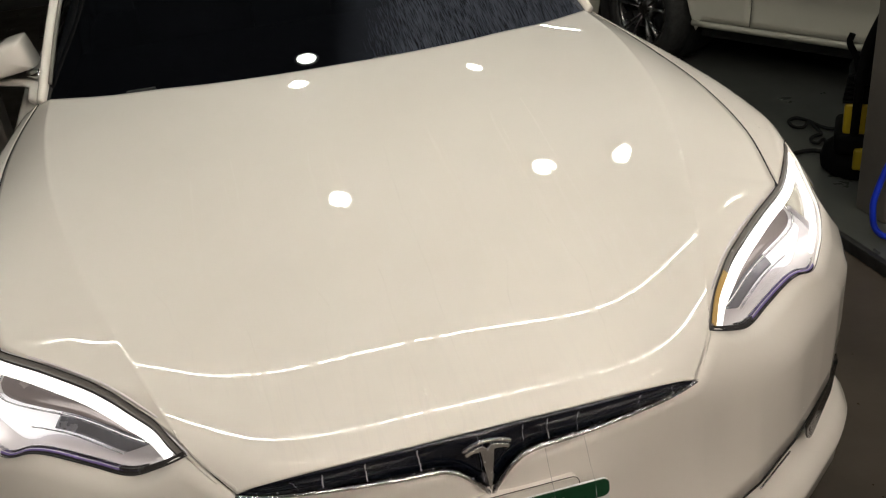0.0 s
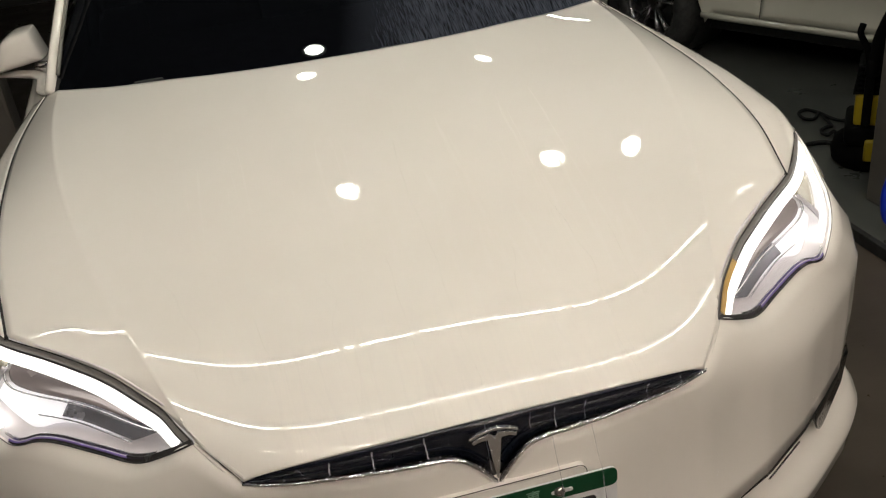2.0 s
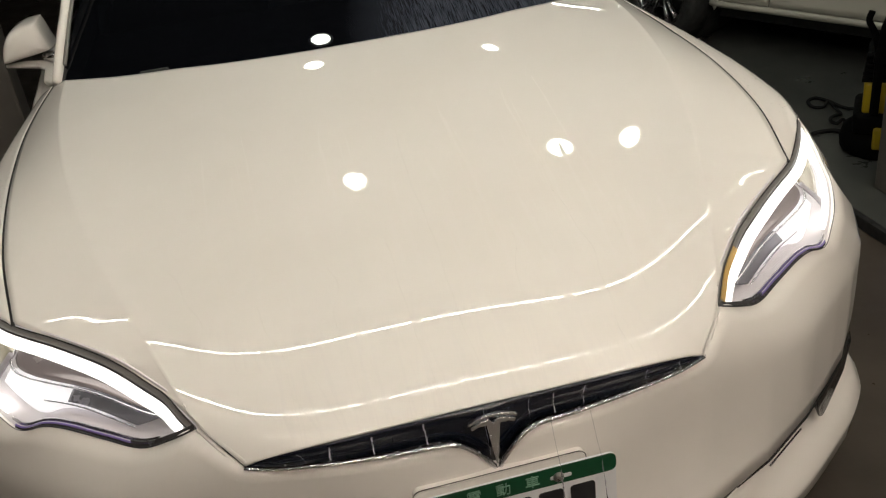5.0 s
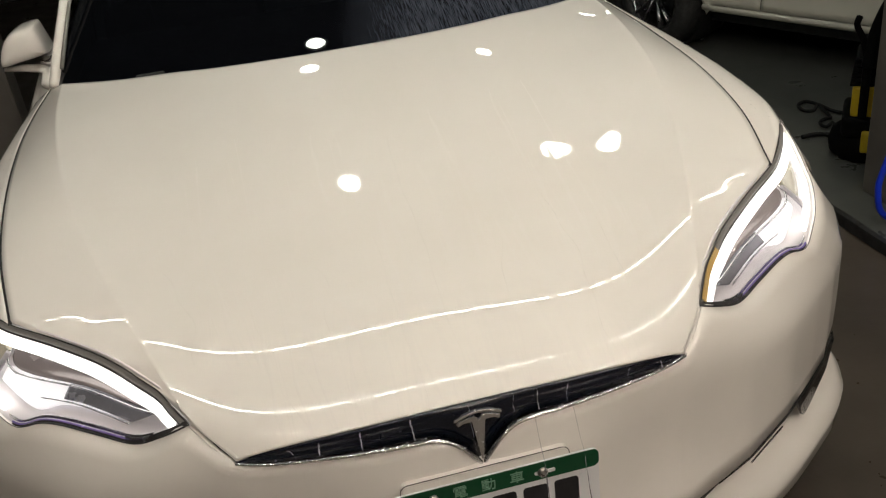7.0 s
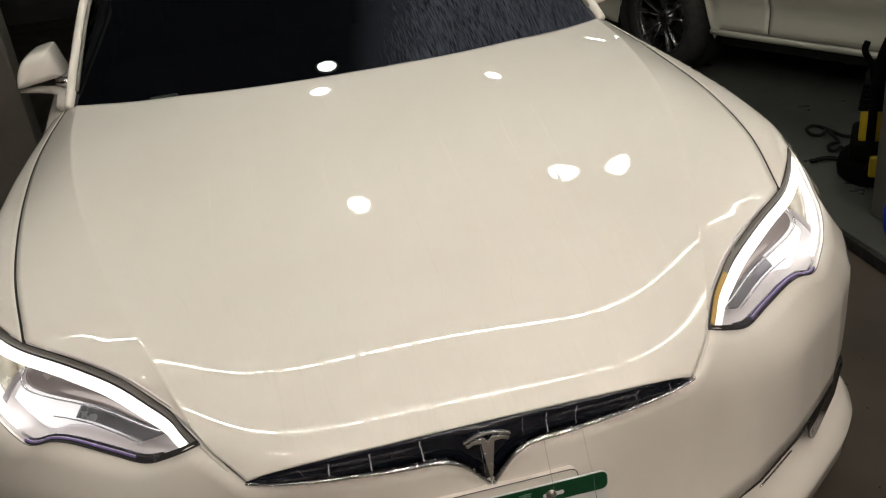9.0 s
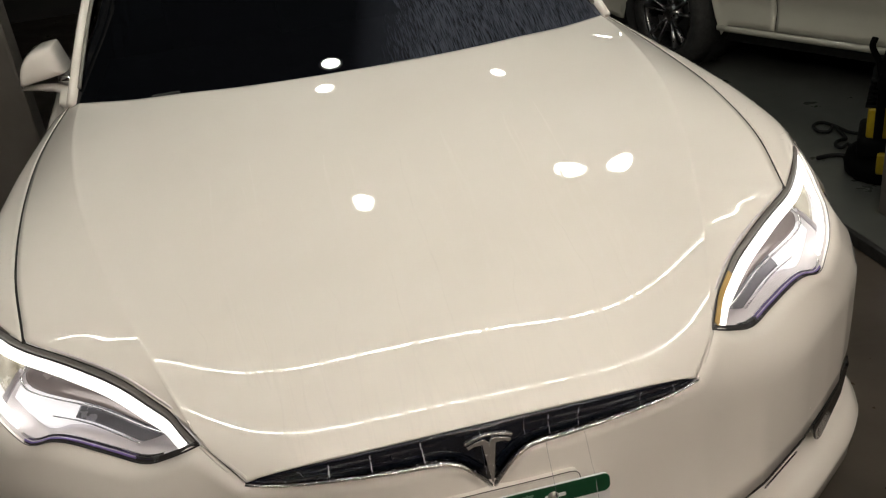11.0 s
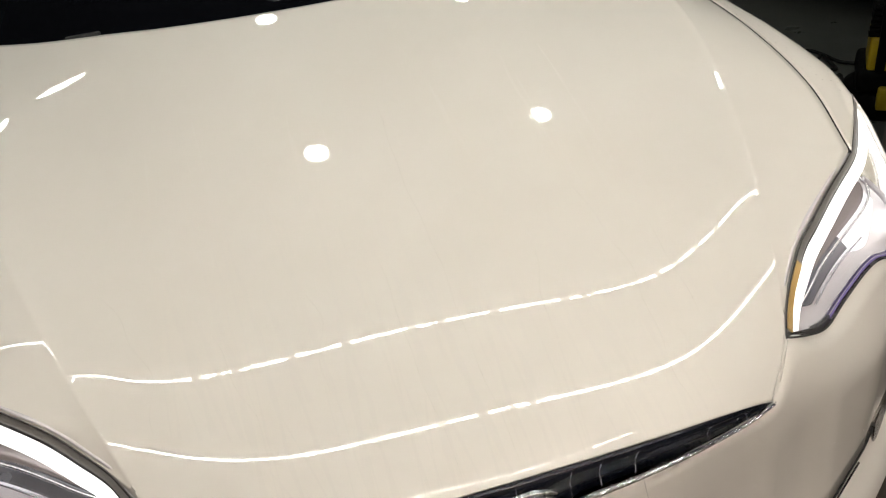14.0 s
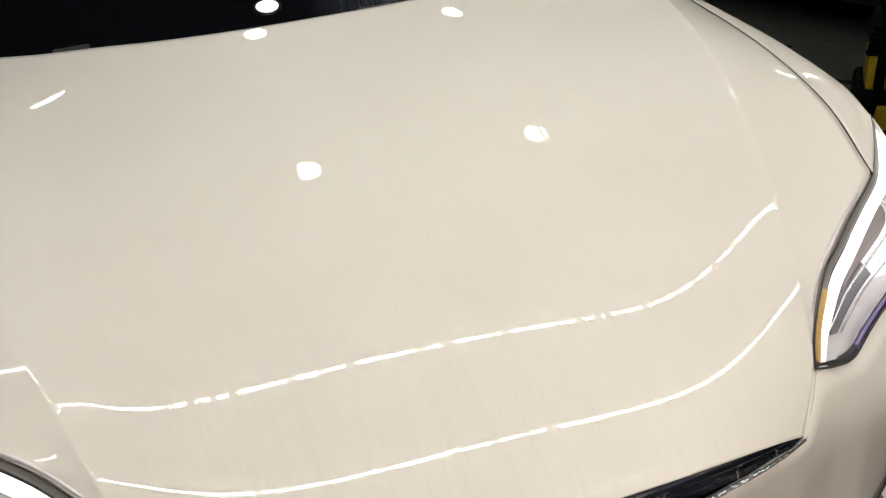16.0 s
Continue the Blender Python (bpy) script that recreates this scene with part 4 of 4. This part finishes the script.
# ---- door mirrors ----
def door_mirror(sx):
    out = [(-0.961, 0.976), (-0.955, 1.005), (-0.940, 1.040), (-0.918, 1.068), (-0.890, 1.083), (-0.860, 1.090), (-0.832, 1.093), (-0.822, 1.085), (-0.812, 1.050), (-0.802, 1.010), (-0.803, 0.997), (-0.850, 0.988), (-0.905, 0.980), (-0.945, 0.973)]
    out = [(-0.885 + 0.88 * (x + 0.885), 1.043 + 0.88 * (z - 1.038)) for x, z in out]
    loop = [(p.x, p.y) for p in spline([(*q, 0) for q in out + out[:1]], 71)[:-1]]
    cx, cz = -0.885, 1.043
    rows = []
    for y, s in ((1.6640, 0.002), (1.6642, 0.2), (1.6655, 0.5), (1.669, 0.74), (1.677, 0.89), (1.692, 0.965), (1.72, 1.0), (1.76, 0.995), (1.785, 0.98), (1.80, 0.96)):
        rows.append([Vector(((cx + (x - cx) * s) * -sx, y, cz + (z - cz) * s)) for x, z in loop])
    m = part("door_mirror", sheet(rows, 0.0, None, closed=True), PAINT, car, "pearl white door mirror cap")
    glass = [[Vector(((cx + (x - cx) * s) * -sx, 1.799, cz + (z - cz) * s)) for x, z in loop] for s in (0.95, 0.5, 0.05)]
    part("mirror_glass", sheet(glass, closed=True), CHROME, m, "mirror glass")
    foot = [Vector((x * sx, y, z)) for x, y, z in ((0.955, 1.735, 0.972), (0.90, 1.735, 0.968), (0.85, 1.72, 0.962), (0.82, 1.68, 0.952), (0.815, 1.62, 0.930))]
    part("mirror_foot", tube(foot, [0.010, 0.020, 0.024, 0.026, 0.030], 12, flat=0.55), PAINT, m, "white foot of the mirror")
    part("mirror_base", tube([Vector((0.84 * sx, 1.72, 0.985)), Vector((0.80 * sx, 1.70, 0.985))], 0.014, 8), CHROME, m)


for sx in (1, -1):
    door_mirror(sx)


# ---- the parked white sedan ----
def sedan(m):
    """A white saloon, nose along -y, its base at the origin."""
    s = thing("sedan", "parked cream-white sedan with silver alloy wheels", "car")
    s.matrix_basis = m
    L, RW, FW = 4.55, 3.55, 0.90

    def belt(y):
        return float(np.interp(y, (0, 0.5, 1.2, 2.4, 3.6, 4.3, L), (0.62, 0.80, 0.90, 0.94, 0.97, 0.98, 0.90)))

    def width(y):
        return float(np.interp(y, (0, 0.25, 0.7, 1.4, 2.5, 3.6, 4.2, L), (0.62, 0.80, 0.885, 0.895, 0.90, 0.895, 0.84, 0.70)))

    def sill(y):
        z = float(np.interp(y, (0, 0.5, 1.2, 3.2, 4.0, L), (0.30, 0.24, 0.24, 0.25, 0.28, 0.36)))
        for yc in (FW, RW):
            z = arch(y, z, yc, 0.33, 0.315)
        return z

    cuts = [0.0, 1.60, 2.50, 3.22, L]
    names = ["front_wing", "front_door", "rear_door", "rear_wing"]
    for sx in (1, -1):
        for name, a, b in zip(names, cuts, cuts[1:]):
            cols = []
            for y in np.linspace(a + 0.003, b - 0.003, 40):
                w, t, z = width(y), belt(y), sill(y)
                z = max(z, 0.298) if y > 1.3 and y < 3.2 else z
                cols.append(spline([(w - 0.07, y, t), (w - 0.02, y, t - 0.06), (w + 0.012, y, lerp(t, z, 0.35)), (w + 0.012, y, lerp(t, z, 0.62)), (w - 0.022, y, lerp(t, z, 0.80)), (w - 0.012, y, z)], 20))
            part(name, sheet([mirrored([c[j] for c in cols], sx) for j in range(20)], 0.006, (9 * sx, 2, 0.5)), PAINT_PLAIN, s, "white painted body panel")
        rocker = [[(width(y) + a, y, z) for y in np.linspace(1.243, 3.22, 20)] for a, z in ((-0.03, 0.294), (-0.012, 0.292), (-0.006, 0.280), (-0.010, 0.266), (-0.03, 0.254), (-0.08, 0.246))]
        part("rocker", sheet([mirrored(r, sx) for r in rocker], 0.004, (9 * sx, 2, 0.3)), PAINT_PLAIN, s, "white sill under the doors")
        for y in (FW, RW):
            wheel(s, 0.762 * sx, y, 0.305, sx, 5, ALLOY_MID, 0.69, steer=-12.0 if y == FW else 0.0, blade=(0.013, 0.017, 0.025), flat=0.4)
            part("wheel_well", turned([(0.335, -0.02 * sx), (0.335, -0.30 * sx), (0.0, -0.30 * sx)], 40, "x", (0.87 * sx, y, 0.315), False), BLACK_PLASTIC, s)
        rail = [(0.80, 1.15, 0.90), (0.72, 1.5, 1.15), (0.62, 1.9, 1.38), (0.58, 2.5, 1.44), (0.58, 3.1, 1.40), (0.66, 3.8, 1.10), (0.74, 4.1, 0.98)]
        part("roof_rail", tube(mirrored(even(rail, 40), sx), 0.03, 10), PAINT_PLAIN, s)
        win = [[], []]
        for p in even(rail, 40)[3:-3]:
            win[0].append((width(p.y) - 0.075, p.y, belt(p.y) + 0.0))
            win[1].append((p.x + 0.01, p.y, p.z))
        part("side_window", sheet([mirrored(r, sx) for r in win], 0.004, (9 * sx, 2, 1)), BLACK_GLOSS, s, "dark side windows")

    def over(profile, x0, mat, name):
        rows = [[(x * wd, y, z + 0.03 * (1 - x * x)) for x in np.linspace(-1, 1, 21)] for y, z, wd in profile]
        part(name, sheet(rows, 0.01, (0, 2.2, 9)), mat, s)

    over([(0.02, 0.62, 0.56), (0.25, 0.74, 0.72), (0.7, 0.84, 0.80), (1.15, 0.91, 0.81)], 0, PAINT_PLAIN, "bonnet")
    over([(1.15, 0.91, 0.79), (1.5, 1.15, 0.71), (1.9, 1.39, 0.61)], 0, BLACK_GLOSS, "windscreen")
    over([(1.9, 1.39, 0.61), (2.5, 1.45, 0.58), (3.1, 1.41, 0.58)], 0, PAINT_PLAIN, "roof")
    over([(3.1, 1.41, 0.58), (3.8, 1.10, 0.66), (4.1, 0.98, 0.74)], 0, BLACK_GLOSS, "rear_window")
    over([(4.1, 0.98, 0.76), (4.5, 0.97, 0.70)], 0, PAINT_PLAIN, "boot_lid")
    part("front_bumper", sheet([[(x * 0.63, 0.02 + 0.1 * x * x, z) for x in np.linspace(-1, 1, 15)] for z in (0.64, 0.5, 0.3)], 0.02, (0, -9, 0)), PAINT_PLAIN, s)
    part("rear_bumper", sheet([[(x * 0.71, 4.54 - 0.08 * x * x, z) for x in np.linspace(-1, 1, 15)] for z in (0.97, 0.6, 0.34)], 0.02, (0, 9, 0)), PAINT_PLAIN, s)
    part("underbody", box(-0.74, 0.74, 0.3, 4.2, 0.17, 0.26), BLACK_PLASTIC, s, flat=True)
    return s


# it points away; its front wheel, on the side that faces the wash bay, stands at (2.0, 3.66)
heading = 205.0
c, d = math.cos(radians(heading)), math.sin(radians(heading))
wx, wy = 0.885, 0.90
sedan(pose(1.99 - (c * wx - d * wy), 3.66 - (d * wx + c * wy), 0.045, 0, 0, heading))

# ---- pressure washer by the column ----
YELLOW = surface("yellow_plastic", (0.31, 0.22, 0.005), (0.40, 0.285, 0.008), 15, (0.35, 0.5))
WASHER_BLACK = surface("dull_black_plastic", (0.002, 0.002, 0.0024), (0.004, 0.004, 0.004), 25, (0.55, 0.7))
WASHER_BLACK.node_tree.nodes["Principled BSDF"].inputs["Specular IOR Level"].default_value = 0.22
WASHER_BLACK.node_tree.nodes["Principled BSDF"].inputs["Specular IOR Level"].default_value = 0.05
HOSE_BLUE = surface("blue_hose", (0.004, 0.02, 0.42), (0.008, 0.04, 0.6), 20, (0.3, 0.45))
CABLE = surface("black_cable", (0.004, 0.004, 0.004), (0.008, 0.008, 0.008), 30, (0.5, 0.7))
CABLE.node_tree.nodes["Principled BSDF"].inputs["Specular IOR Level"].default_value = 0.25


def pressure_washer(x, y, z):
    w = thing("pressure_washer", "yellow and black pressure washer standing by the column", "pressure washer", loc=(x, y, z), turn=-37.0)
    part("base", turned([(0.0, 0), (0.12, 0.0), (0.144, 0.02), (0.150, 0.06), (0.138, 0.10), (0.10, 0.13), (0.0, 0.14)], 32, "z", (0.02, 0, 0)), WASHER_BLACK, w, "black rounded base")
    part("lower_panel", box(-0.008, 0.046, -0.172, -0.08, 0.062, 0.148, 0.010), YELLOW, w, "yellow lower panel")
    part("waist", box(-0.084, 0.096, -0.15, 0.10, 0.115, 0.202, 0.026, 3), WASHER_BLACK, w)
    part("upper_panel", box(-0.056, 0.104, -0.138, 0.03, 0.196, 0.320, 0.014, 3), YELLOW, w, "yellow motor housing")
    part("holder", box(-0.029, 0.003, -0.162, -0.12, 0.200, 0.46, 0.010), WASHER_BLACK, w, "black lance holder")
    part("label_plate", box(0.022, 0.080, -0.143, -0.134, 0.215, 0.275, 0.003), WASHER_BLACK, w, "dark label plate")
    part("motor_cover", box(-0.053, 0.096, -0.12, 0.09, 0.314, 0.43, 0.025, 3), WASHER_BLACK, w, "black motor cover")
    for k in range(6):
        part("cooling_rib", box(-0.066 + 0.002 * k, 0.08, -0.132, -0.09, 0.320 + 0.019 * k, 0.331 + 0.019 * k, 0.003), WASHER_BLACK, w)
    part("handle", tube(even([(0.05, 0.00, 0.41), (0.03, 0.0, 0.50), (0.04, 0.0, 0.60), (0.10, 0.0, 0.64), (0.16, 0.0, 0.60), (0.16, 0.0, 0.41)], 40), 0.022, 10), WASHER_BLACK, w, "black carrying handle")
    part("spray_gun", join(tube(even([(-0.02, -0.14, 0.44), (-0.035, -0.13, 0.50), (-0.062, -0.13, 0.555), (-0.056, -0.13, 0.59)], 24), 0.012, 10), tube(even([(-0.01, -0.14, 0.40), (0.0, -0.13, 0.50), (0.02, -0.13, 0.58), (0.05, -0.12, 0.66)], 24), 0.026, 10)), WASHER_BLACK, w, "black spray gun in its holder")


pressure_washer(2.075, 1.865, 0.045)


def cable(name, pts, r, mat, label, cat):
    ob = part(name, tube(even(pts, 120), r, 8), mat)
    return tagged(ob, label, cat)


zf = 0.045 + 0.009
cable("power_cable", [(2.33, 2.20, zf), (2.25, 2.245, zf + 0.004), (2.232, 2.30, zf), (2.227, 2.386, zf), (2.202, 2.452, zf), (2.150, 2.43, zf), (2.130, 2.36, zf), (2.165, 2.335, zf), (2.205, 2.36, zf + 0.013), (2.192, 2.30, zf + 0.01), (2.181, 2.23, zf), (2.155, 2.214, zf + 0.005), (2.121, 2.21, zf), (2.095, 2.173, zf), (2.104, 2.142, zf), (2.136, 2.149, zf + 0.01), (2.128, 2.12, zf), (2.085, 2.06, zf), (2.06, 2.0, zf)], 0.0075, CABLE, "black power cable lying in loops on the floor", "cable")
cable("power_cable", [(2.14, 2.02, zf + 0.02), (2.10, 2.055, zf + 0.004), (2.068, 2.050, zf), (2.044, 2.077, zf), (2.006, 2.090, zf), (1.952, 2.089, zf)], 0.0095, CABLE, "black cable end lying on the floor", "cable")
cable("blue_hose", [(1.98, 1.28, zf + 0.38), (1.86, 1.29, zf + 0.38), (1.775, 1.30, zf + 0.30), (1.728, 1.30, 0.23), (1.726, 1.30, 0.165), (1.745, 1.30, 0.10), (1.79, 1.28, zf + 0.01), (1.9, 1.2, zf), (2.1, 1.0, zf)], 0.011, HOSE_BLUE, "blue hose hanging in a loop at the column", "hose")


# ---- water on the paint ----
WET_PAINT = car_paint("rippled_water_film", (0.742, 0.708, 0.657), (0.771, 0.742, 0.694), 0.0)
WET_PAINT.node_tree.nodes["Principled BSDF"].inputs["Coat Roughness"].default_value = 0.42
WATER = clear("water", (0.985, 0.985, 0.985), 0.0, 1.33)
TRICKLE = clear("thin_water", (0.98, 0.98, 0.975), 0.0, 1.33)


def white_water():
    """Water broken by air: partly white, partly clear."""
    m = clear("white_water", (0.95, 0.95, 0.96), 0.03, 1.45)
    nt = m.node_tree
    out = nt.nodes["Material Output"]
    last = out.inputs[0].links[0].from_socket
    _, rp = noise_ramp(nt, 160.0, (0.05, 0.05, 0.05), (0.62, 0.62, 0.62), stretch=(1, 1, 0.35))
    df = nt.nodes.new("ShaderNodeBsdfDiffuse")
    df.inputs[0].default_value = (0.62, 0.62, 0.68, 1)
    mx = nt.nodes.new("ShaderNodeMixShader")
    nt.links.new(rp.outputs[0], mx.inputs[0])
    nt.links.new(last, mx.inputs[1])
    nt.links.new(df.outputs[0], mx.inputs[2])
    nt.links.new(mx.outputs[0], out.inputs[0])
    return m


WHITE_WATER = white_water()
SPRAY = surface("white_spray", (0.80, 0.79, 0.77), (0.88, 0.87, 0.85), 60, (0.1, 0.25))


def rivulets(count, seed, wides, amps, thin=1.0, tops=(0.36, 0.40, 0.46, 0.52, 0.60, 0.80)):
    """Thin runs of water down the bonnet to the nose, one mesh each."""
    rnd = random.Random(seed)
    made = []
    for q in range(count):
        x = -0.40 + 0.84 * (q + rnd.uniform(-0.45, 0.45)) / count
        y1 = rnd.choice(tops) + rnd.uniform(-0.06, 0.06)
        low = 0.024 + 0.043 * (x / 0.387) ** 2 if abs(x) < 0.30 else 0.16 + 2.0 * x ** 4
        y0 = max(low, rnd.choice((0.0, 0.0, 0.0, 0.2)))
        if y1 - y0 < 0.06:
            continue
        n = int((y1 - y0) / 0.008) + 3
        lean, ph, amp = rnd.uniform(-0.03, 0.03) + 0.05 * x, rnd.uniform(0, 9), rnd.choice(amps)
        wide = rnd.choice(wides) * (0.5 if y1 > 0.8 else 1.0)
        rows = []
        for i in range(n):
            w = i / (n - 1)
            y = lerp(y1, y0, w)
            px = x + lean * (1 - w) + amp * math.sin(ph + 17 * y) + 0.4 * amp * math.sin(2 * ph + 51 * y)
            if abs(px) > 0.32 and y < 0.14 + 2.0 * px ** 4:
                break
            half = wide * min(1, 0.25 + 9 * w) * (0.85 + 0.3 * math.sin(ph * 3 + 60 * y)) * (1 - 0.15 * max(0, min(1, 1.6 - y / 0.13)))
            rows.append([Vector((px + half * (k / 3 - 1), y, hood_z(px + half * (k / 3 - 1), y) + 0.0013 * thin + 0.0006 * max(0, 1 - y / 0.16) + 0.02 * half * (1 - (k / 3 - 1) ** 2))) for k in range(7)])
        if len(rows) > 4:
            made.append(rows)
    return made


def drops(places, rnd, r0, r1, squash=0.5):
    """Round drops on places with their normals."""
    verts, faces = [], []
    for p, nrm in places:
        r = rnd.uniform(r0, r1) ** 1.0
        a = nrm.orthogonal().normalized()
        b = nrm.cross(a)
        base = len(verts)
        for ring, (rr, h) in enumerate(((1.0, 0.0), (0.85, 0.45), (0.5, 0.85))):
            for k in range(8):
                t = 2 * math.pi * k / 8
                verts.append(p + r * (rr * (math.cos(t) * a + math.sin(t) * b) + squash * h * nrm))
        verts.append(p + nrm * r * squash)
        for ring in range(2):
            for k in range(8):
                q = base + ring * 8
                faces.append((q + k, q + (k + 1) % 8, q + 8 + (k + 1) % 8, q + 8 + k))
        for k in range(8):
            faces.append((base + 16 + k, base + 16 + (k + 1) % 8, base + 24))
    me = bpy.data.meshes.new("drops")
    me.from_pydata([tuple(v) for v in verts], [], faces)
    for f in me.polygons:
        f.use_smooth = True
    return me


flow = thing("water_on_bonnet", "thin clear runs of water trickling down the white bonnet", "water")
for rows in rivulets(40, 5, (0.0022, 0.0028, 0.0036, 0.0044, 0.0054), (0.0006, 0.001, 0.003)) + rivulets(20, 12, (0.0014, 0.0018, 0.0024), (0.0006, 0.001), 1.1, (0.14, 0.17)) + rivulets(14, 41, (0.0008, 0.0011, 0.0014), (0.001, 0.002), 1.2, (0.66, 0.74)):
    part("rivulet", sheet(rows, 0.0, (0, 0.5, 9)), WET_PAINT, flow).visible_shadow = False
for rows in rivulets(8, 8, (0.0005, 0.0006), (0.003, 0.008, 0.014), 1.25):
    part("trickle", sheet([[Vector((p.x, p.y, p.z + 0.0004 * (1 - (k / 3 - 1) ** 2))) for k, p in enumerate(r)] for r in rows], 0.0, (0, 0.5, 9)), TRICKLE, flow).visible_shadow = False


def scatter(obs, count, seed, keep):
    """Places spread over the faces of some body parts."""
    rnd = random.Random(seed)
    found = []
    for ob in obs:
        me = ob.data
        polys = [f for f in me.polygons if keep(f.center, f.normal)]
        area = [f.area for f in polys]
        for f in rnd.choices(polys, area, k=count):
            vs = [me.vertices[i].co for i in f.vertices]
            u, v = rnd.random(), rnd.random()
            p = (vs[0].lerp(vs[1], u)).lerp(vs[3].lerp(vs[2], u), v) if len(vs) == 4 else f.center.copy()
            found.append((p, f.normal.copy()))
    return found


def parts_of(name):
    return [o for o in car.children if o.name.split(".")[0] == name]


rnd = random.Random(11)
spots = scatter(parts_of("grille_panel"), 260, 3, lambda c, n: n.y < -0.3)
spots += scatter(parts_of("wing"), 800, 4, lambda c, n: 0.55 < c.y < 1.3 and c.z > 0.78 and n.z > 0.15)
me = drops(spots, rnd, 0.0006, 0.0022)
me.materials.append(WATER)
ob = new("water_drops", me)
tagged(ob, "clear water drops on the grille band and wings", "water", kind="stuff")
ob.visible_shadow = False
# runs over the grille band, from the bonnet's edge to the chrome strip
runs = thing("water_on_grille", "broken runs of water over the black grille band and bumper", "water")
rnd = random.Random(23)
for q in range(10):
    x = -0.33 + 0.66 * (q + rnd.uniform(-0.45, 0.45)) / 9
    a = min(abs(x), 0.36)
    y = 0.010 + 0.052 * (a / 0.387) ** 2
    top = 0.7265 - 0.042 * (a / 0.387) ** 1.7
    low = float(np.interp(a, (0, 0.04, 0.078, 0.24, 0.33, 0.387), (0.62, 0.668, 0.682, 0.679, 0.678, 0.683)))
    lean, h = rnd.uniform(-0.004, 0.012), rnd.choice((0.0004, 0.0006, 0.0008, 0.0012))
    pts = [Vector((x + lean * i / 9 + rnd.uniform(-0.0007, 0.0007), y - 0.003 + 0.006 * math.sin(math.pi * i / 9), lerp(top, low, i / 9))) for i in range(10)]
    part("run", tube(spline(pts, 28), [h * rnd.uniform(0.45, 1.3) for _ in range(28)], 6), WHITE_WATER, runs).visible_shadow = False
# threads of water that fall from the strip in front of the plate
for x, dx, z1, h in ((0.093, 0.010, 0.47, 0.0009), (0.160, 0.018, 0.46, 0.0007)):
    y = -0.006 + 0.052 * (abs(x) / 0.387) ** 2
    pts = [Vector((x + dx * (i / 9) ** 1.5 + rnd.uniform(-0.0006, 0.0006), lerp(y, min(y, -0.029 if abs(x) < 0.2 else y - 0.02), min(1, i / 3)), lerp(0.679, z1, i / 9))) for i in range(10)]
    part("thread", tube(spline(pts, 40), [h * rnd.uniform(0.35, 1.3) * (0.3 if k < 15 else 1.3) for k in range(40)], 6), WHITE_WATER, runs).visible_shadow = False
# drops that hang along the chrome strip
beads = []
for p in line:
    if rnd.random() < 0.8:
        beads.append((p + Vector((rnd.uniform(-0.004, 0.004), -0.0015, rnd.uniform(0.001, 0.010))), Vector((0, -0.8, 0.6))))
me = drops(beads, rnd, 0.0007, 0.0021, 0.8)
me.materials.append(WHITE_WATER)
ob = new("strip_drops", me)
tagged(ob, "glittering water drops along the chrome strip", "water", kind="stuff")
ob.visible_shadow = False
# white specks of spray that cling to the bumper
specks = scatter(parts_of("bumper"), 40, 17, lambda c, n: n.y < -0.2 and 0.40 < c.z < 0.70)
me = drops(specks, rnd, 0.0005, 0.0013, 0.6)
me.materials.append(SPRAY)
ob = new("bumper_drops", me)
tagged(ob, "small white water drops on the bumper", "water", kind="stuff")
ob.visible_shadow = False
